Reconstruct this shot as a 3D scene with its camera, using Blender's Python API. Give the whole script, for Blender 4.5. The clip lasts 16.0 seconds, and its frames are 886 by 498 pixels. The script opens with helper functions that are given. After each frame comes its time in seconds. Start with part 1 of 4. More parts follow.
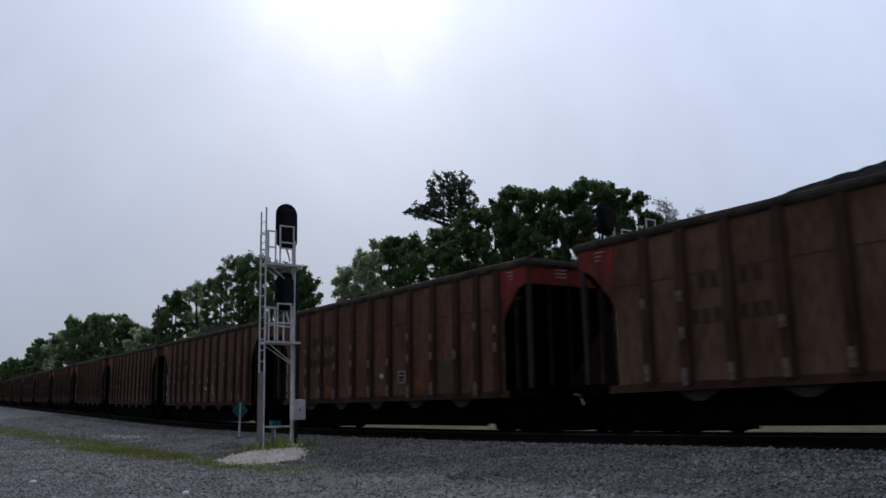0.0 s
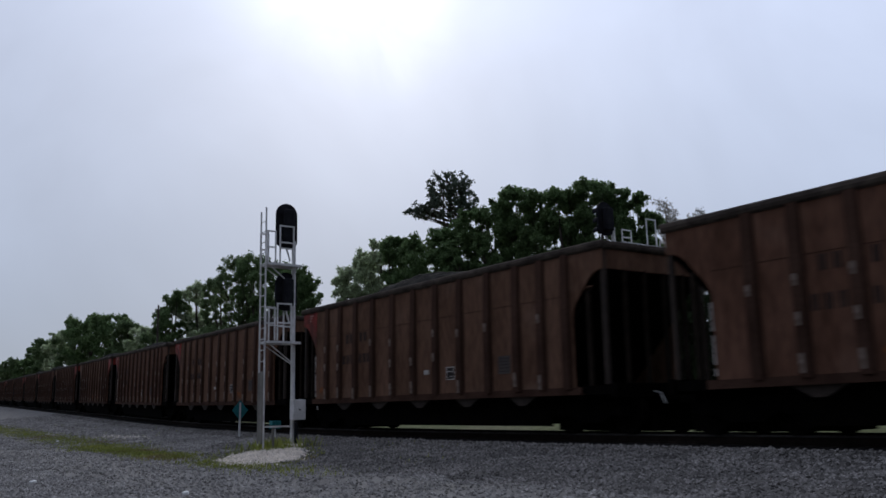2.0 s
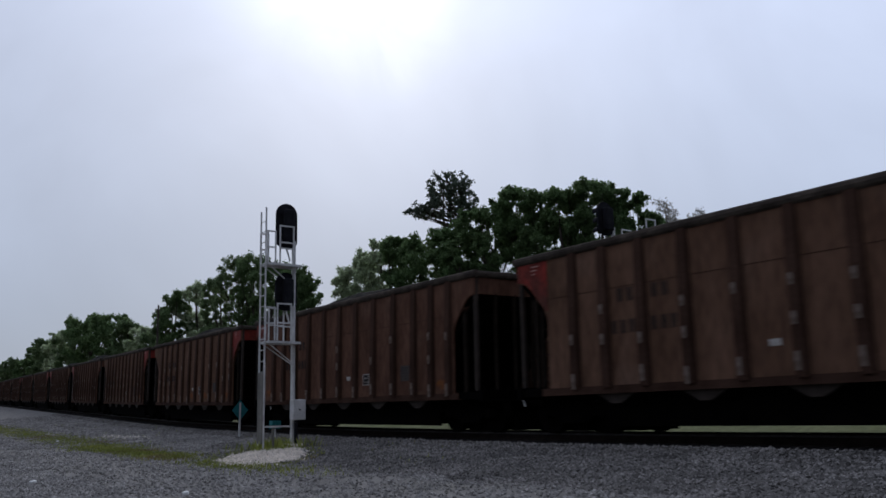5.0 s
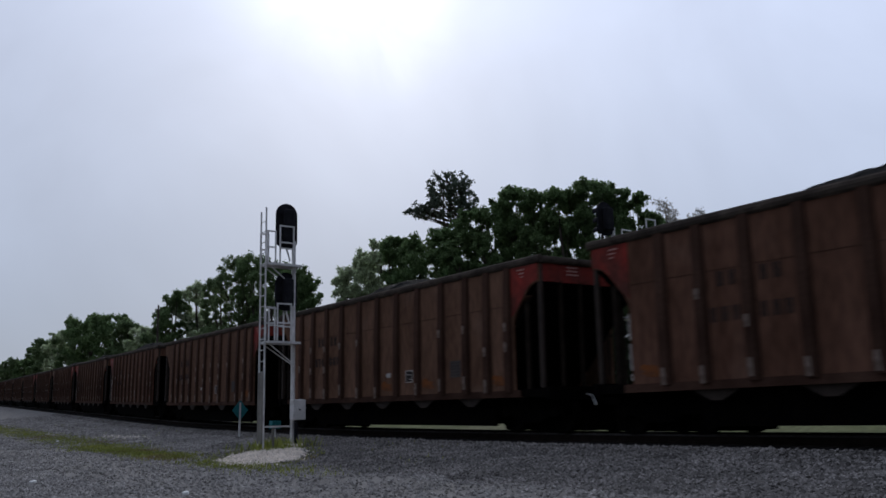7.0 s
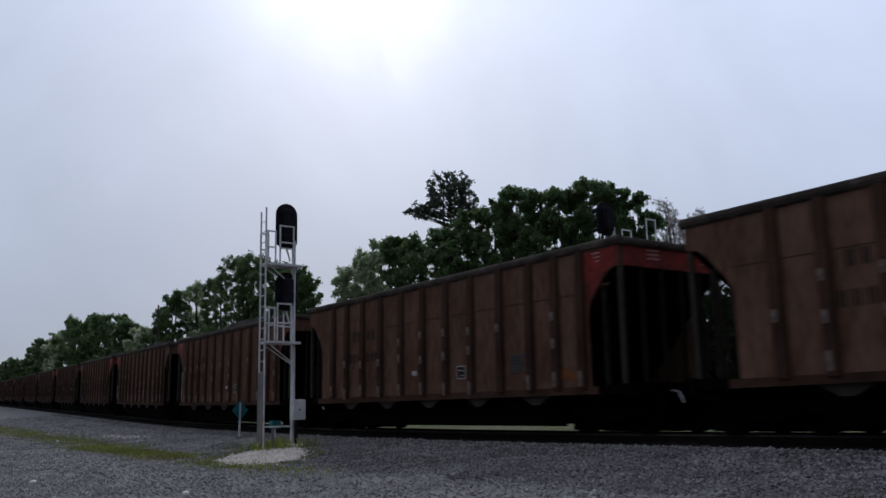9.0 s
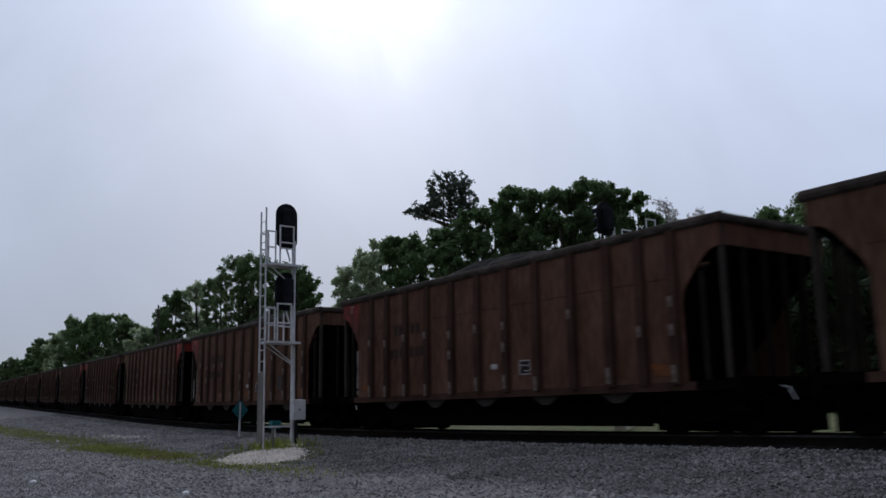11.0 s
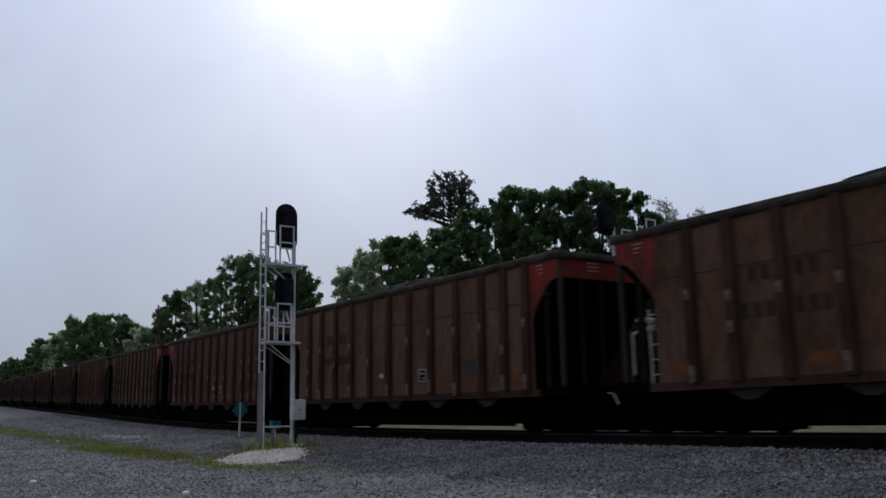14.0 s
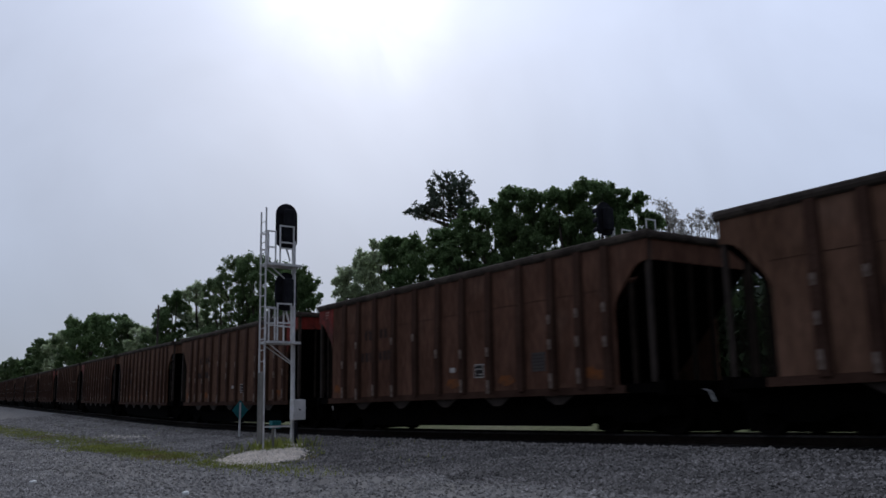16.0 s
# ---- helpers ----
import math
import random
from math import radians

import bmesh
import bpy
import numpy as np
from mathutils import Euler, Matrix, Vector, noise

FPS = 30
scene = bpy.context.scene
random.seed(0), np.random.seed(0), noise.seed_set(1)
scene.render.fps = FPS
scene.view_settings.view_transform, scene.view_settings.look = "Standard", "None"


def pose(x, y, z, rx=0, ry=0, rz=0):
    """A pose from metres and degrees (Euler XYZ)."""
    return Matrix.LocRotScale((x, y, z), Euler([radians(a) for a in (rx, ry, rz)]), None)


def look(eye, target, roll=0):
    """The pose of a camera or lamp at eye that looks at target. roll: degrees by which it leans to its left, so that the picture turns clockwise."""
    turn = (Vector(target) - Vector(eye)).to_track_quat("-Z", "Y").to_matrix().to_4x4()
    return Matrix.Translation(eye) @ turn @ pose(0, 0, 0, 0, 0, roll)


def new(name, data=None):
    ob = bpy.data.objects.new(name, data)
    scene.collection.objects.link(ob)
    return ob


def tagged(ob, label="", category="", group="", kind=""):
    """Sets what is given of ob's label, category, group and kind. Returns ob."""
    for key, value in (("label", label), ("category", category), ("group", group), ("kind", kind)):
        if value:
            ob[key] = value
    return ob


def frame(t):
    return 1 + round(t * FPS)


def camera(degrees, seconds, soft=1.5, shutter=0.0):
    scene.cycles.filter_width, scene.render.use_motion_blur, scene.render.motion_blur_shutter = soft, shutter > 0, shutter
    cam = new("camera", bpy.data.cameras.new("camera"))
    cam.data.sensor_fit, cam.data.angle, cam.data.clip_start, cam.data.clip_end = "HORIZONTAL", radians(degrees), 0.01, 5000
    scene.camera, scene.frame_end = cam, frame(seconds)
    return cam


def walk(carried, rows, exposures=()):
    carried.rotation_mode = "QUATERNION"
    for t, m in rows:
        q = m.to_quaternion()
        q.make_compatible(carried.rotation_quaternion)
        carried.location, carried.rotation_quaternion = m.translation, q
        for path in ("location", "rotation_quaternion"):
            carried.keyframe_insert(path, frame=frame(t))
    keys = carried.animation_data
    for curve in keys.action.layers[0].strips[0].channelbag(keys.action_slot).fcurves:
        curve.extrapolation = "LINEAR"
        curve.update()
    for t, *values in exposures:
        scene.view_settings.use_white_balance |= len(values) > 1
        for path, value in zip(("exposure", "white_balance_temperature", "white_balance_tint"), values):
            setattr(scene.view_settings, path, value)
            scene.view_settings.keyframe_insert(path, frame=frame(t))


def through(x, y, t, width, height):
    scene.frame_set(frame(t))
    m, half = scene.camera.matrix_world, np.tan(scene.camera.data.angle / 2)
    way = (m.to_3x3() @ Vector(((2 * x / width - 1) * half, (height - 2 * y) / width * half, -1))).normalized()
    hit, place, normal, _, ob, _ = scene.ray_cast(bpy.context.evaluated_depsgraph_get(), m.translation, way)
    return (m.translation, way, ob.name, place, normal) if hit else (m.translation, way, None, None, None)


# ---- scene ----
# ---- camera and its walk ----
EYE = Vector((0.0, 0.0, 1.1))
YAW, TILT = radians(53.28), radians(11.02)
cam = camera(53.66, 16.0, soft=1.6, shutter=0.4)
AIM = EYE + Vector((-math.sin(YAW) * math.cos(TILT), math.cos(YAW) * math.cos(TILT), math.sin(TILT)))
STAND = look(EYE, AIM, -1.44)
walk(cam, [(0.0, STAND), (16.0, STAND)])
scene.view_settings.exposure = 0.0

# ---- the line of the track: near face of the train, and the grade ----
NEAR, BEND, GRADE, KNEE = 13.22, 0.001163, 0.00034, 49.0
HALF_W = 1.6                      # half the width of a car
PITCH, SPEED = 16.18, 16.18 / 1.7335
RAIL = EYE.z - 0.44               # height of the rail head where the line is lowest


def line_y(s):
    a = min(abs(s), KNEE) if s < 0 else min(s, 30)
    far = max(0.0, -s - KNEE) * 2 * BEND * KNEE
    return NEAR + BEND * a * a + far


def line_z(s):
    a = min(max(-s, 0.0), KNEE)
    far = min(max(0.0, -s - KNEE), 220.0) * 2 * GRADE * KNEE
    return GRADE * a * a + far


def on_line(s, off=0.0, up=0.0):
    """A place beside the line: off metres beyond the near face, up metres over the rail head."""
    return Vector((s, line_y(s) + off, RAIL + line_z(s) + up))


# ---- world and sun: an overcast sky, the sun behind thin cloud ----
SUN_AZ, SUN_EL = radians(58.9), radians(27.3)      # azimuth from +Y towards -X
SUN_DIR = Vector((-math.sin(SUN_AZ) * math.cos(SUN_EL), math.cos(SUN_AZ) * math.cos(SUN_EL), math.sin(SUN_EL)))


def build_world():
    w = bpy.data.worlds.new("overcast")
    scene.world = w
    w.use_nodes = True
    nt = w.node_tree
    N, L = nt.nodes, nt.links
    N.clear()
    out, bg = N.new("ShaderNodeOutputWorld"), N.new("ShaderNodeBackground")
    L.new(bg.outputs[0], out.inputs[0])
    sky = N.new("ShaderNodeTexSky")
    sky.sky_type, sky.sun_disc = "NISHITA", False
    sky.sun_elevation, sky.sun_rotation = SUN_EL, -SUN_AZ
    geo = N.new("ShaderNodeTexCoord")
    nrm = N.new("ShaderNodeVectorMath"); nrm.operation = "NORMALIZE"
    L.new(geo.outputs["Generated"], nrm.inputs[0])
    # cloud layer: brightness by height and by nearness to the sun, broken by two scales of cloud
    sep = N.new("ShaderNodeSeparateXYZ"); L.new(nrm.outputs[0], sep.inputs[0])
    dot = N.new("ShaderNodeVectorMath"); dot.operation = "DOT_PRODUCT"
    L.new(nrm.outputs[0], dot.inputs[0]); dot.inputs[1].default_value = SUN_DIR
    lift = N.new("ShaderNodeValToRGB")
    cr = lift.color_ramp
    cr.elements[0].position, cr.elements[0].color = 0.0, (0.24, 0.29, 0.39, 1)
    cr.elements[1].position, cr.elements[1].color = 0.55, (0.62, 0.70, 0.92, 1)
    e = cr.elements.new(0.25); e.color = (0.43, 0.495, 0.65, 1)
    L.new(sep.outputs["Z"], lift.inputs[0])
    up = N.new("ShaderNodeMath"); up.operation = "MAXIMUM"
    L.new(dot.outputs["Value"], up.inputs[0]); up.inputs[1].default_value = 0.0
    lobes = []
    for power, gain in ((4.0, 0.09), (45.0, 0.13), (300.0, 0.40)):
        pw, gn = N.new("ShaderNodeMath"), N.new("ShaderNodeMath")
        pw.operation, gn.operation = "POWER", "MULTIPLY"
        L.new(up.outputs[0], pw.inputs[0]); pw.inputs[1].default_value = power
        L.new(pw.outputs[0], gn.inputs[0]); gn.inputs[1].default_value = gain
        lobes.append(gn)
    glow = N.new("ShaderNodeMath"); glow.operation = "ADD"
    L.new(lobes[0].outputs[0], glow.inputs[0]); L.new(lobes[1].outputs[0], glow.inputs[1])
    core = N.new("ShaderNodeMath"); core.operation = "MULTIPLY"      # thin cloud breaks the bright patch round the sun
    L.new(lobes[2].outputs[0], core.inputs[0])
    noi = N.new("ShaderNodeTexNoise")
    noi.inputs["Scale"].default_value, noi.inputs["Detail"].default_value = 2.6, 5.0
    noi.inputs["Roughness"].default_value, noi.inputs["Distortion"].default_value = 0.5, 0.6
    L.new(nrm.outputs[0], noi.inputs["Vector"])
    cl = N.new("ShaderNodeMapRange")
    for k, x in zip(("From Min", "From Max", "To Min", "To Max"), (0.3, 0.7, 0.86, 1.14)):
        cl.inputs[k].default_value = x
    L.new(noi.outputs[0], cl.inputs["Value"])
    thin = N.new("ShaderNodeTexNoise")
    thin.inputs["Scale"].default_value, thin.inputs["Detail"].default_value, thin.inputs["Distortion"].default_value = 6.5, 4.0, 0.8
    L.new(nrm.outputs[0], thin.inputs["Vector"])
    tr = N.new("ShaderNodeMapRange")
    for k, x in zip(("From Min", "From Max", "To Min", "To Max"), (0.36, 0.62, 0.5, 1.5)):
        tr.inputs[k].default_value = x
    L.new(thin.outputs[0], tr.inputs["Value"]); L.new(tr.outputs[0], core.inputs[1])
    # the cloud is thinner, and brighter, on the sun's side of the sky
    sd = N.new("ShaderNodeMapRange")
    sd.interpolation_type = "SMOOTHSTEP"
    for k, x in zip(("From Min", "From Max", "To Min", "To Max"), (-0.55, 0.5, 0.44, 1.0)):
        sd.inputs[k].default_value = x
    L.new(dot.outputs["Value"], sd.inputs["Value"])
    cs = N.new("ShaderNodeMath"); cs.operation = "MULTIPLY"
    L.new(sd.outputs[0], cs.inputs[0]); L.new(cl.outputs[0], cs.inputs[1])
    # a broad band of thinner cloud beside the sun
    d2 = N.new("ShaderNodeVectorMath"); d2.operation = "DOT_PRODUCT"
    L.new(nrm.outputs[0], d2.inputs[0]); d2.inputs[1].default_value = Vector((-0.47, 0.77, 0.43)).normalized()
    b2 = N.new("ShaderNodeMapRange"); b2.interpolation_type = "SMOOTHSTEP"
    for k, x in zip(("From Min", "From Max", "To Min", "To Max"), (0.70, 1.0, 0.93, 1.17)):
        b2.inputs[k].default_value = x
    L.new(d2.outputs["Value"], b2.inputs["Value"])
    cb = N.new("ShaderNodeMath"); cb.operation = "MULTIPLY"
    L.new(cs.outputs[0], cb.inputs[0]); L.new(b2.outputs[0], cb.inputs[1])
    s1 = N.new("ShaderNodeMath"); s1.operation = "ADD"
    L.new(glow.outputs[0], s1.inputs[0]); L.new(core.outputs[0], s1.inputs[1])
    mul = N.new("ShaderNodeVectorMath"); mul.operation = "SCALE"
    L.new(lift.outputs[0], mul.inputs[0]); L.new(cb.outputs[0], mul.inputs["Scale"])
    add = N.new("ShaderNodeVectorMath"); add.operation = "ADD"
    L.new(mul.outputs[0], add.inputs[0]); L.new(s1.outputs[0], add.inputs[1])
    dim = N.new("ShaderNodeVectorMath"); dim.operation = "SCALE"
    L.new(sky.outputs[0], dim.inputs[0]); dim.inputs["Scale"].default_value = 0.06
    mix = N.new("ShaderNodeMix"); mix.data_type = "RGBA"
    mix.inputs["Factor"].default_value = 0.9
    L.new(dim.outputs[0], mix.inputs["A"]); L.new(add.outputs[0], mix.inputs["B"])
    L.new(mix.outputs["Result"], bg.inputs["Color"])
    bg.inputs["Strength"].default_value = 1.0
    lamp = bpy.data.lights.new("sun", "SUN")
    lamp.energy, lamp.angle, lamp.color = 0.6, radians(18), (1.0, 0.97, 0.92)
    ob = new("sun", lamp)
    ob.matrix_world = look(SUN_DIR * 100, (0, 0, 0))


build_world()


# ---- materials ----
def mat(name, a, b, scale=3.0, rough=0.8, metal=0.0, bump=0.2, fine=40.0, rand=0.0, island=False, c=None, streak=0.0, spec=0.15, grain=0.22):
    """A worn surface: colours a and b mixed by broad stains, fine grain over them, c as sparse patches, streak: runs down it."""
    m = bpy.data.materials.new(name)
    m.use_nodes = True
    nt = m.node_tree
    N, L = nt.nodes, nt.links
    p = N["Principled BSDF"]
    p.inputs["Metallic"].default_value = metal
    p.inputs["Specular IOR Level"].default_value = spec
    tc = N.new("ShaderNodeTexCoord")
    n1 = N.new("ShaderNodeTexNoise")
    n1.inputs["Scale"].default_value, n1.inputs["Detail"].default_value = scale, 6.0
    vec = tc.outputs["Object"]
    if streak:
        mp = N.new("ShaderNodeMapping")
        mp.inputs["Scale"].default_value = (1.0, 1.0, 1.0 / streak)
        L.new(vec, mp.inputs["Vector"])
        L.new(mp.outputs[0], n1.inputs["Vector"])
    else:
        L.new(vec, n1.inputs["Vector"])
    n2 = N.new("ShaderNodeTexNoise")
    n2.inputs["Scale"].default_value, n2.inputs["Detail"].default_value = fine, 3.0
    L.new(mp.outputs[0] if streak else vec, n2.inputs["Vector"])
    r1 = N.new("ShaderNodeMapRange")
    r1.inputs["From Min"].default_value, r1.inputs["From Max"].default_value = 0.35, 0.65
    L.new(n1.outputs[0], r1.inputs["Value"])
    mx = N.new("ShaderNodeMix"); mx.data_type = "RGBA"
    mx.inputs["A"].default_value, mx.inputs["B"].default_value = (*a, 1), (*b, 1)
    L.new(r1.outputs[0], mx.inputs["Factor"])
    col = mx.outputs["Result"]
    if c:
        n3 = N.new("ShaderNodeTexNoise")
        n3.inputs["Scale"].default_value, n3.inputs["Detail"].default_value = scale * 0.45, 4.0
        L.new(vec, n3.inputs["Vector"])
        r3 = N.new("ShaderNodeMapRange")
        r3.inputs["From Min"].default_value, r3.inputs["From Max"].default_value = 0.56, 0.70
        L.new(n3.outputs[0], r3.inputs["Value"])
        m3 = N.new("ShaderNodeMix"); m3.data_type = "RGBA"
        L.new(r3.outputs[0], m3.inputs["Factor"]); L.new(col, m3.inputs["A"])
        m3.inputs["B"].default_value = (*c, 1)
        col = m3.outputs["Result"]
    g = N.new("ShaderNodeMapRange")
    g.inputs["From Min"].default_value, g.inputs["From Max"].default_value = 0.3, 0.7
    g.inputs["To Min"].default_value, g.inputs["To Max"].default_value = 1 - grain, 1 + grain
    L.new(n2.outputs[0], g.inputs["Value"])
    val = g.outputs[0]
    if rand:
        if island:
            src = N.new("ShaderNodeNewGeometry").outputs["Random Per Island"]
        else:
            src = N.new("ShaderNodeObjectInfo").outputs["Random"]
        rr = N.new("ShaderNodeMapRange")
        rr.inputs["To Min"].default_value, rr.inputs["To Max"].default_value = 1 - rand, 1 + rand
        L.new(src, rr.inputs["Value"])
        mm = N.new("ShaderNodeMath"); mm.operation = "MULTIPLY"
        L.new(val, mm.inputs[0]); L.new(rr.outputs[0], mm.inputs[1])
        val = mm.outputs[0]
    sc = N.new("ShaderNodeVectorMath"); sc.operation = "SCALE"
    L.new(col, sc.inputs[0]); L.new(val, sc.inputs["Scale"])
    L.new(sc.outputs[0], p.inputs["Base Color"])
    ro = N.new("ShaderNodeMapRange")
    ro.inputs["To Min"].default_value, ro.inputs["To Max"].default_value = max(0.05, rough - 0.12), min(1.0, rough + 0.12)
    L.new(n1.outputs[0], ro.inputs["Value"]); L.new(ro.outputs[0], p.inputs["Roughness"])
    if bump:
        bp = N.new("ShaderNodeBump")
        bp.inputs["Strength"].default_value, bp.inputs["Distance"].default_value = bump, 0.02
        L.new(n2.outputs[0], bp.inputs["Height"]); L.new(bp.outputs[0], p.inputs["Normal"])
    return m


M_BROWN = mat("car_paint_brown", (0.094, 0.050, 0.032), (0.136, 0.075, 0.050), 1.5, 0.85, 0, 0.25, 11, 0.08, c=(0.145, 0.086, 0.061), streak=3.5, grain=0.26, spec=0.04)
M_BROWN2 = mat("car_paint_red_brown", (0.082, 0.040, 0.026), (0.122, 0.062, 0.042), 1.6, 0.85, 0, 0.25, 11, 0.08, c=(0.124, 0.068, 0.048), streak=3.5, grain=0.26, spec=0.04)
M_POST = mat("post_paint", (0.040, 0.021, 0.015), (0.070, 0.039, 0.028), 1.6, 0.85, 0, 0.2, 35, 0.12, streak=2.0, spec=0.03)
M_CHORD = mat("chord_steel", (0.036, 0.029, 0.024), (0.070, 0.056, 0.046), 2.2, 0.9, 0, 0.4, 14, 0.10, grain=0.35, spec=0.04)
M_RED = mat("red_paint", (0.25, 0.021, 0.014), (0.10, 0.022, 0.015), 1.9, 0.7, 0, 0.1, 14, 0.15, c=(0.062, 0.024, 0.016), streak=1.6, grain=0.3)
M_ORANGE = mat("rust_patch", (0.20, 0.062, 0.016), (0.11, 0.048, 0.024), 6.0, 0.9, 0, 0.3, 40)
# grimy underframe, coloured near black to carry the shade below and inside the car
M_SHADED_GRIME = mat("shaded_underframe_grime", (0.0022, 0.0019, 0.0018), (0.0042, 0.0037, 0.0034), 2.5, 0.95, 0, 0.3, 30, spec=0.01)
M_CHUTE = mat("chute_steel", (0.026, 0.020, 0.016), (0.050, 0.037, 0.030), 2.5, 0.8, 0, 0.3, 30)
# running gear steel, darkened in colour for the shade beneath the cars
M_SHADED_STEEL = mat("shaded_wheel_steel", (0.003, 0.0026, 0.0022), (0.006, 0.005, 0.0045), 4.0, 0.9, 0.0, 0.2, 30, spec=0.01)
# end posts, braces and ladder: darker steel than the corner posts
M_END = mat("dark_end_steel", (0.012, 0.009, 0.007), (0.024, 0.018, 0.014), 3.0, 0.9, 0, 0.3, 30, spec=0.03)
M_BRIGHT = mat("bright_steel", (0.62, 0.62, 0.60), (0.48, 0.47, 0.45), 8.0, 0.4, 0.3, 0.1, 60)
M_WORN = mat("worn_primer", (0.23, 0.18, 0.15), (0.10, 0.070, 0.054), 6.0, 0.8, 0, 0.1, 60)
M_WHITE = mat("white_marking", (0.46, 0.43, 0.40), (0.34, 0.31, 0.28), 5.0, 0.7, 0, 0.05, 60)
M_LITTER = mat("white_litter", (0.80, 0.79, 0.77), (0.70, 0.69, 0.67), 9.0, 0.6, 0, 0.1, 60)
M_BLACK = mat("black_marking", (0.010, 0.0085, 0.008), (0.024, 0.018, 0.016), 6.0, 0.7, 0, 0.05, 60)
M_PINK = mat("faded_stencil", (0.42, 0.26, 0.23), (0.30, 0.13, 0.11), 6.0, 0.7, 0, 0.05, 60)
M_PANEL = mat("slate_panel", (0.046, 0.040, 0.040), (0.075, 0.062, 0.057), 5.0, 0.8, 0, 0.1, 40, streak=2.0)
M_COAL = mat("coal", (0.006, 0.006, 0.006), (0.013, 0.013, 0.013), 4.0, 0.95, 0, 1.0, 25, spec=0.04)
M_GALV = mat("galvanised_steel", (0.68, 0.67, 0.66), (0.50, 0.49, 0.48), 4.0, 0.5, 0.1, 0.1, 60)
M_WOODGREY = mat("weathered_guard", (0.12, 0.115, 0.105), (0.20, 0.19, 0.17), 3.0, 0.9, 0, 0.3, 40, streak=4.0)
M_HEAD = mat("signal_black", (0.010, 0.010, 0.013), (0.020, 0.020, 0.024), 4.0, 0.7, 0, 0.1, 40, spec=0.05)
M_TEAL = mat("teal_sign_paint", (0.02, 0.16, 0.17), (0.015, 0.11, 0.12), 4.0, 0.6, 0, 0.1, 40)
M_LENS = mat("signal_lens", (0.03, 0.02, 0.02), (0.02, 0.03, 0.02), 4.0, 0.15, 0, 0.0, 40, spec=0.5)
M_GRAVEL = mat("lane_gravel", (0.130, 0.122, 0.114), (0.195, 0.184, 0.172), 0.9, 0.95, 0, 1.0, 22, c=(0.185, 0.172, 0.152))
M_BALLAST = mat("ballast_bed", (0.084, 0.078, 0.073), (0.134, 0.124, 0.116), 1.1, 0.95, 0, 1.0, 20, c=(0.125, 0.112, 0.098))
# coal-dusted ballast, its colour darkened further as the train's shadow
M_OILY_SHADED = mat("coal_dusted_shaded_ballast", (0.008, 0.0072, 0.007), (0.015, 0.0135, 0.013), 2.0, 0.95, 0, 1.0, 22, spec=0.02)
M_STONE = mat("lane_stone", (0.205, 0.192, 0.180), (0.330, 0.310, 0.290), 1.0, 0.9, 0, 0.3, 30, 0.40, True)
M_STONE2 = mat("ballast_stone", (0.138, 0.128, 0.120), (0.240, 0.222, 0.207), 0.9, 0.9, 0, 0.3, 30, 0.50, True)
M_PALE = mat("pale_stone", (0.60, 0.53, 0.45), (0.74, 0.66, 0.57), 2.0, 0.9, 0, 0.4, 40, 0.25, True)
M_FIELD = mat("field_grass", (0.12, 0.135, 0.055), (0.19, 0.20, 0.10), 0.4, 0.95, 0, 0.6, 6, c=(0.21, 0.20, 0.12))
M_BLADE = mat("grass_blade", (0.20, 0.235, 0.045), (0.30, 0.31, 0.08), 1.0, 0.8, 0, 0.0, 10, 0.4, True, c=(0.24, 0.19, 0.09))
M_TIE = mat("creosoted_tie", (0.014, 0.012, 0.011), (0.026, 0.022, 0.019), 4.0, 0.9, 0, 0.5, 30, 0.2, spec=0.02)
M_RAIL = mat("rail_steel", (0.010, 0.0075, 0.006), (0.018, 0.013, 0.011), 5.0, 0.9, 0.0, 0.2, 40, spec=0.03)
M_SHINE = mat("rail_head", (0.05, 0.045, 0.042), (0.03, 0.027, 0.025), 5.0, 0.7, 0.2, 0.05, 40, spec=0.05)
M_BARK = mat("bark", (0.055, 0.045, 0.036), (0.10, 0.085, 0.07), 6.0, 0.95, 0, 0.8, 20)


def leaf_mat(name, a, b, through=0.25):
    m = mat(name, a, b, 0.35, 0.8, 0, 0.0, 3.0, 0.30, True, spec=0.1)
    nt = m.node_tree
    p = nt.nodes["Principled BSDF"]
    tr, ms = nt.nodes.new("ShaderNodeBsdfTranslucent"), nt.nodes.new("ShaderNodeMixShader")
    nt.links.new(p.inputs["Base Color"].links[0].from_socket, tr.inputs["Color"])
    ms.inputs[0].default_value = through
    nt.links.new(p.outputs[0], ms.inputs[1]); nt.links.new(tr.outputs[0], ms.inputs[2])
    nt.links.new(ms.outputs[0], nt.nodes["Material Output"].inputs[0])
    return m


M_OAK = leaf_mat("oak_leaf", (0.105, 0.165, 0.068), (0.155, 0.225, 0.098), 0.55)
M_LIGHT = leaf_mat("pale_spring_leaf", (0.36, 0.43, 0.26), (0.48, 0.54, 0.36), 0.6)
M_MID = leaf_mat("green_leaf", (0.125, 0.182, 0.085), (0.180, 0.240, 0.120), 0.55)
M_PINE = leaf_mat("pine_needle", (0.075, 0.100, 0.075), (0.115, 0.136, 0.104), 0.35)
# undergrowth leaf: the shade below the canopy is mixed into this darker green
M_SHADE = leaf_mat("shaded_leaf", (0.020, 0.032, 0.014), (0.034, 0.050, 0.022), 0.2)
M_BUD = leaf_mat("budding_twig", (0.25, 0.235, 0.21), (0.33, 0.31, 0.28), 0.5)


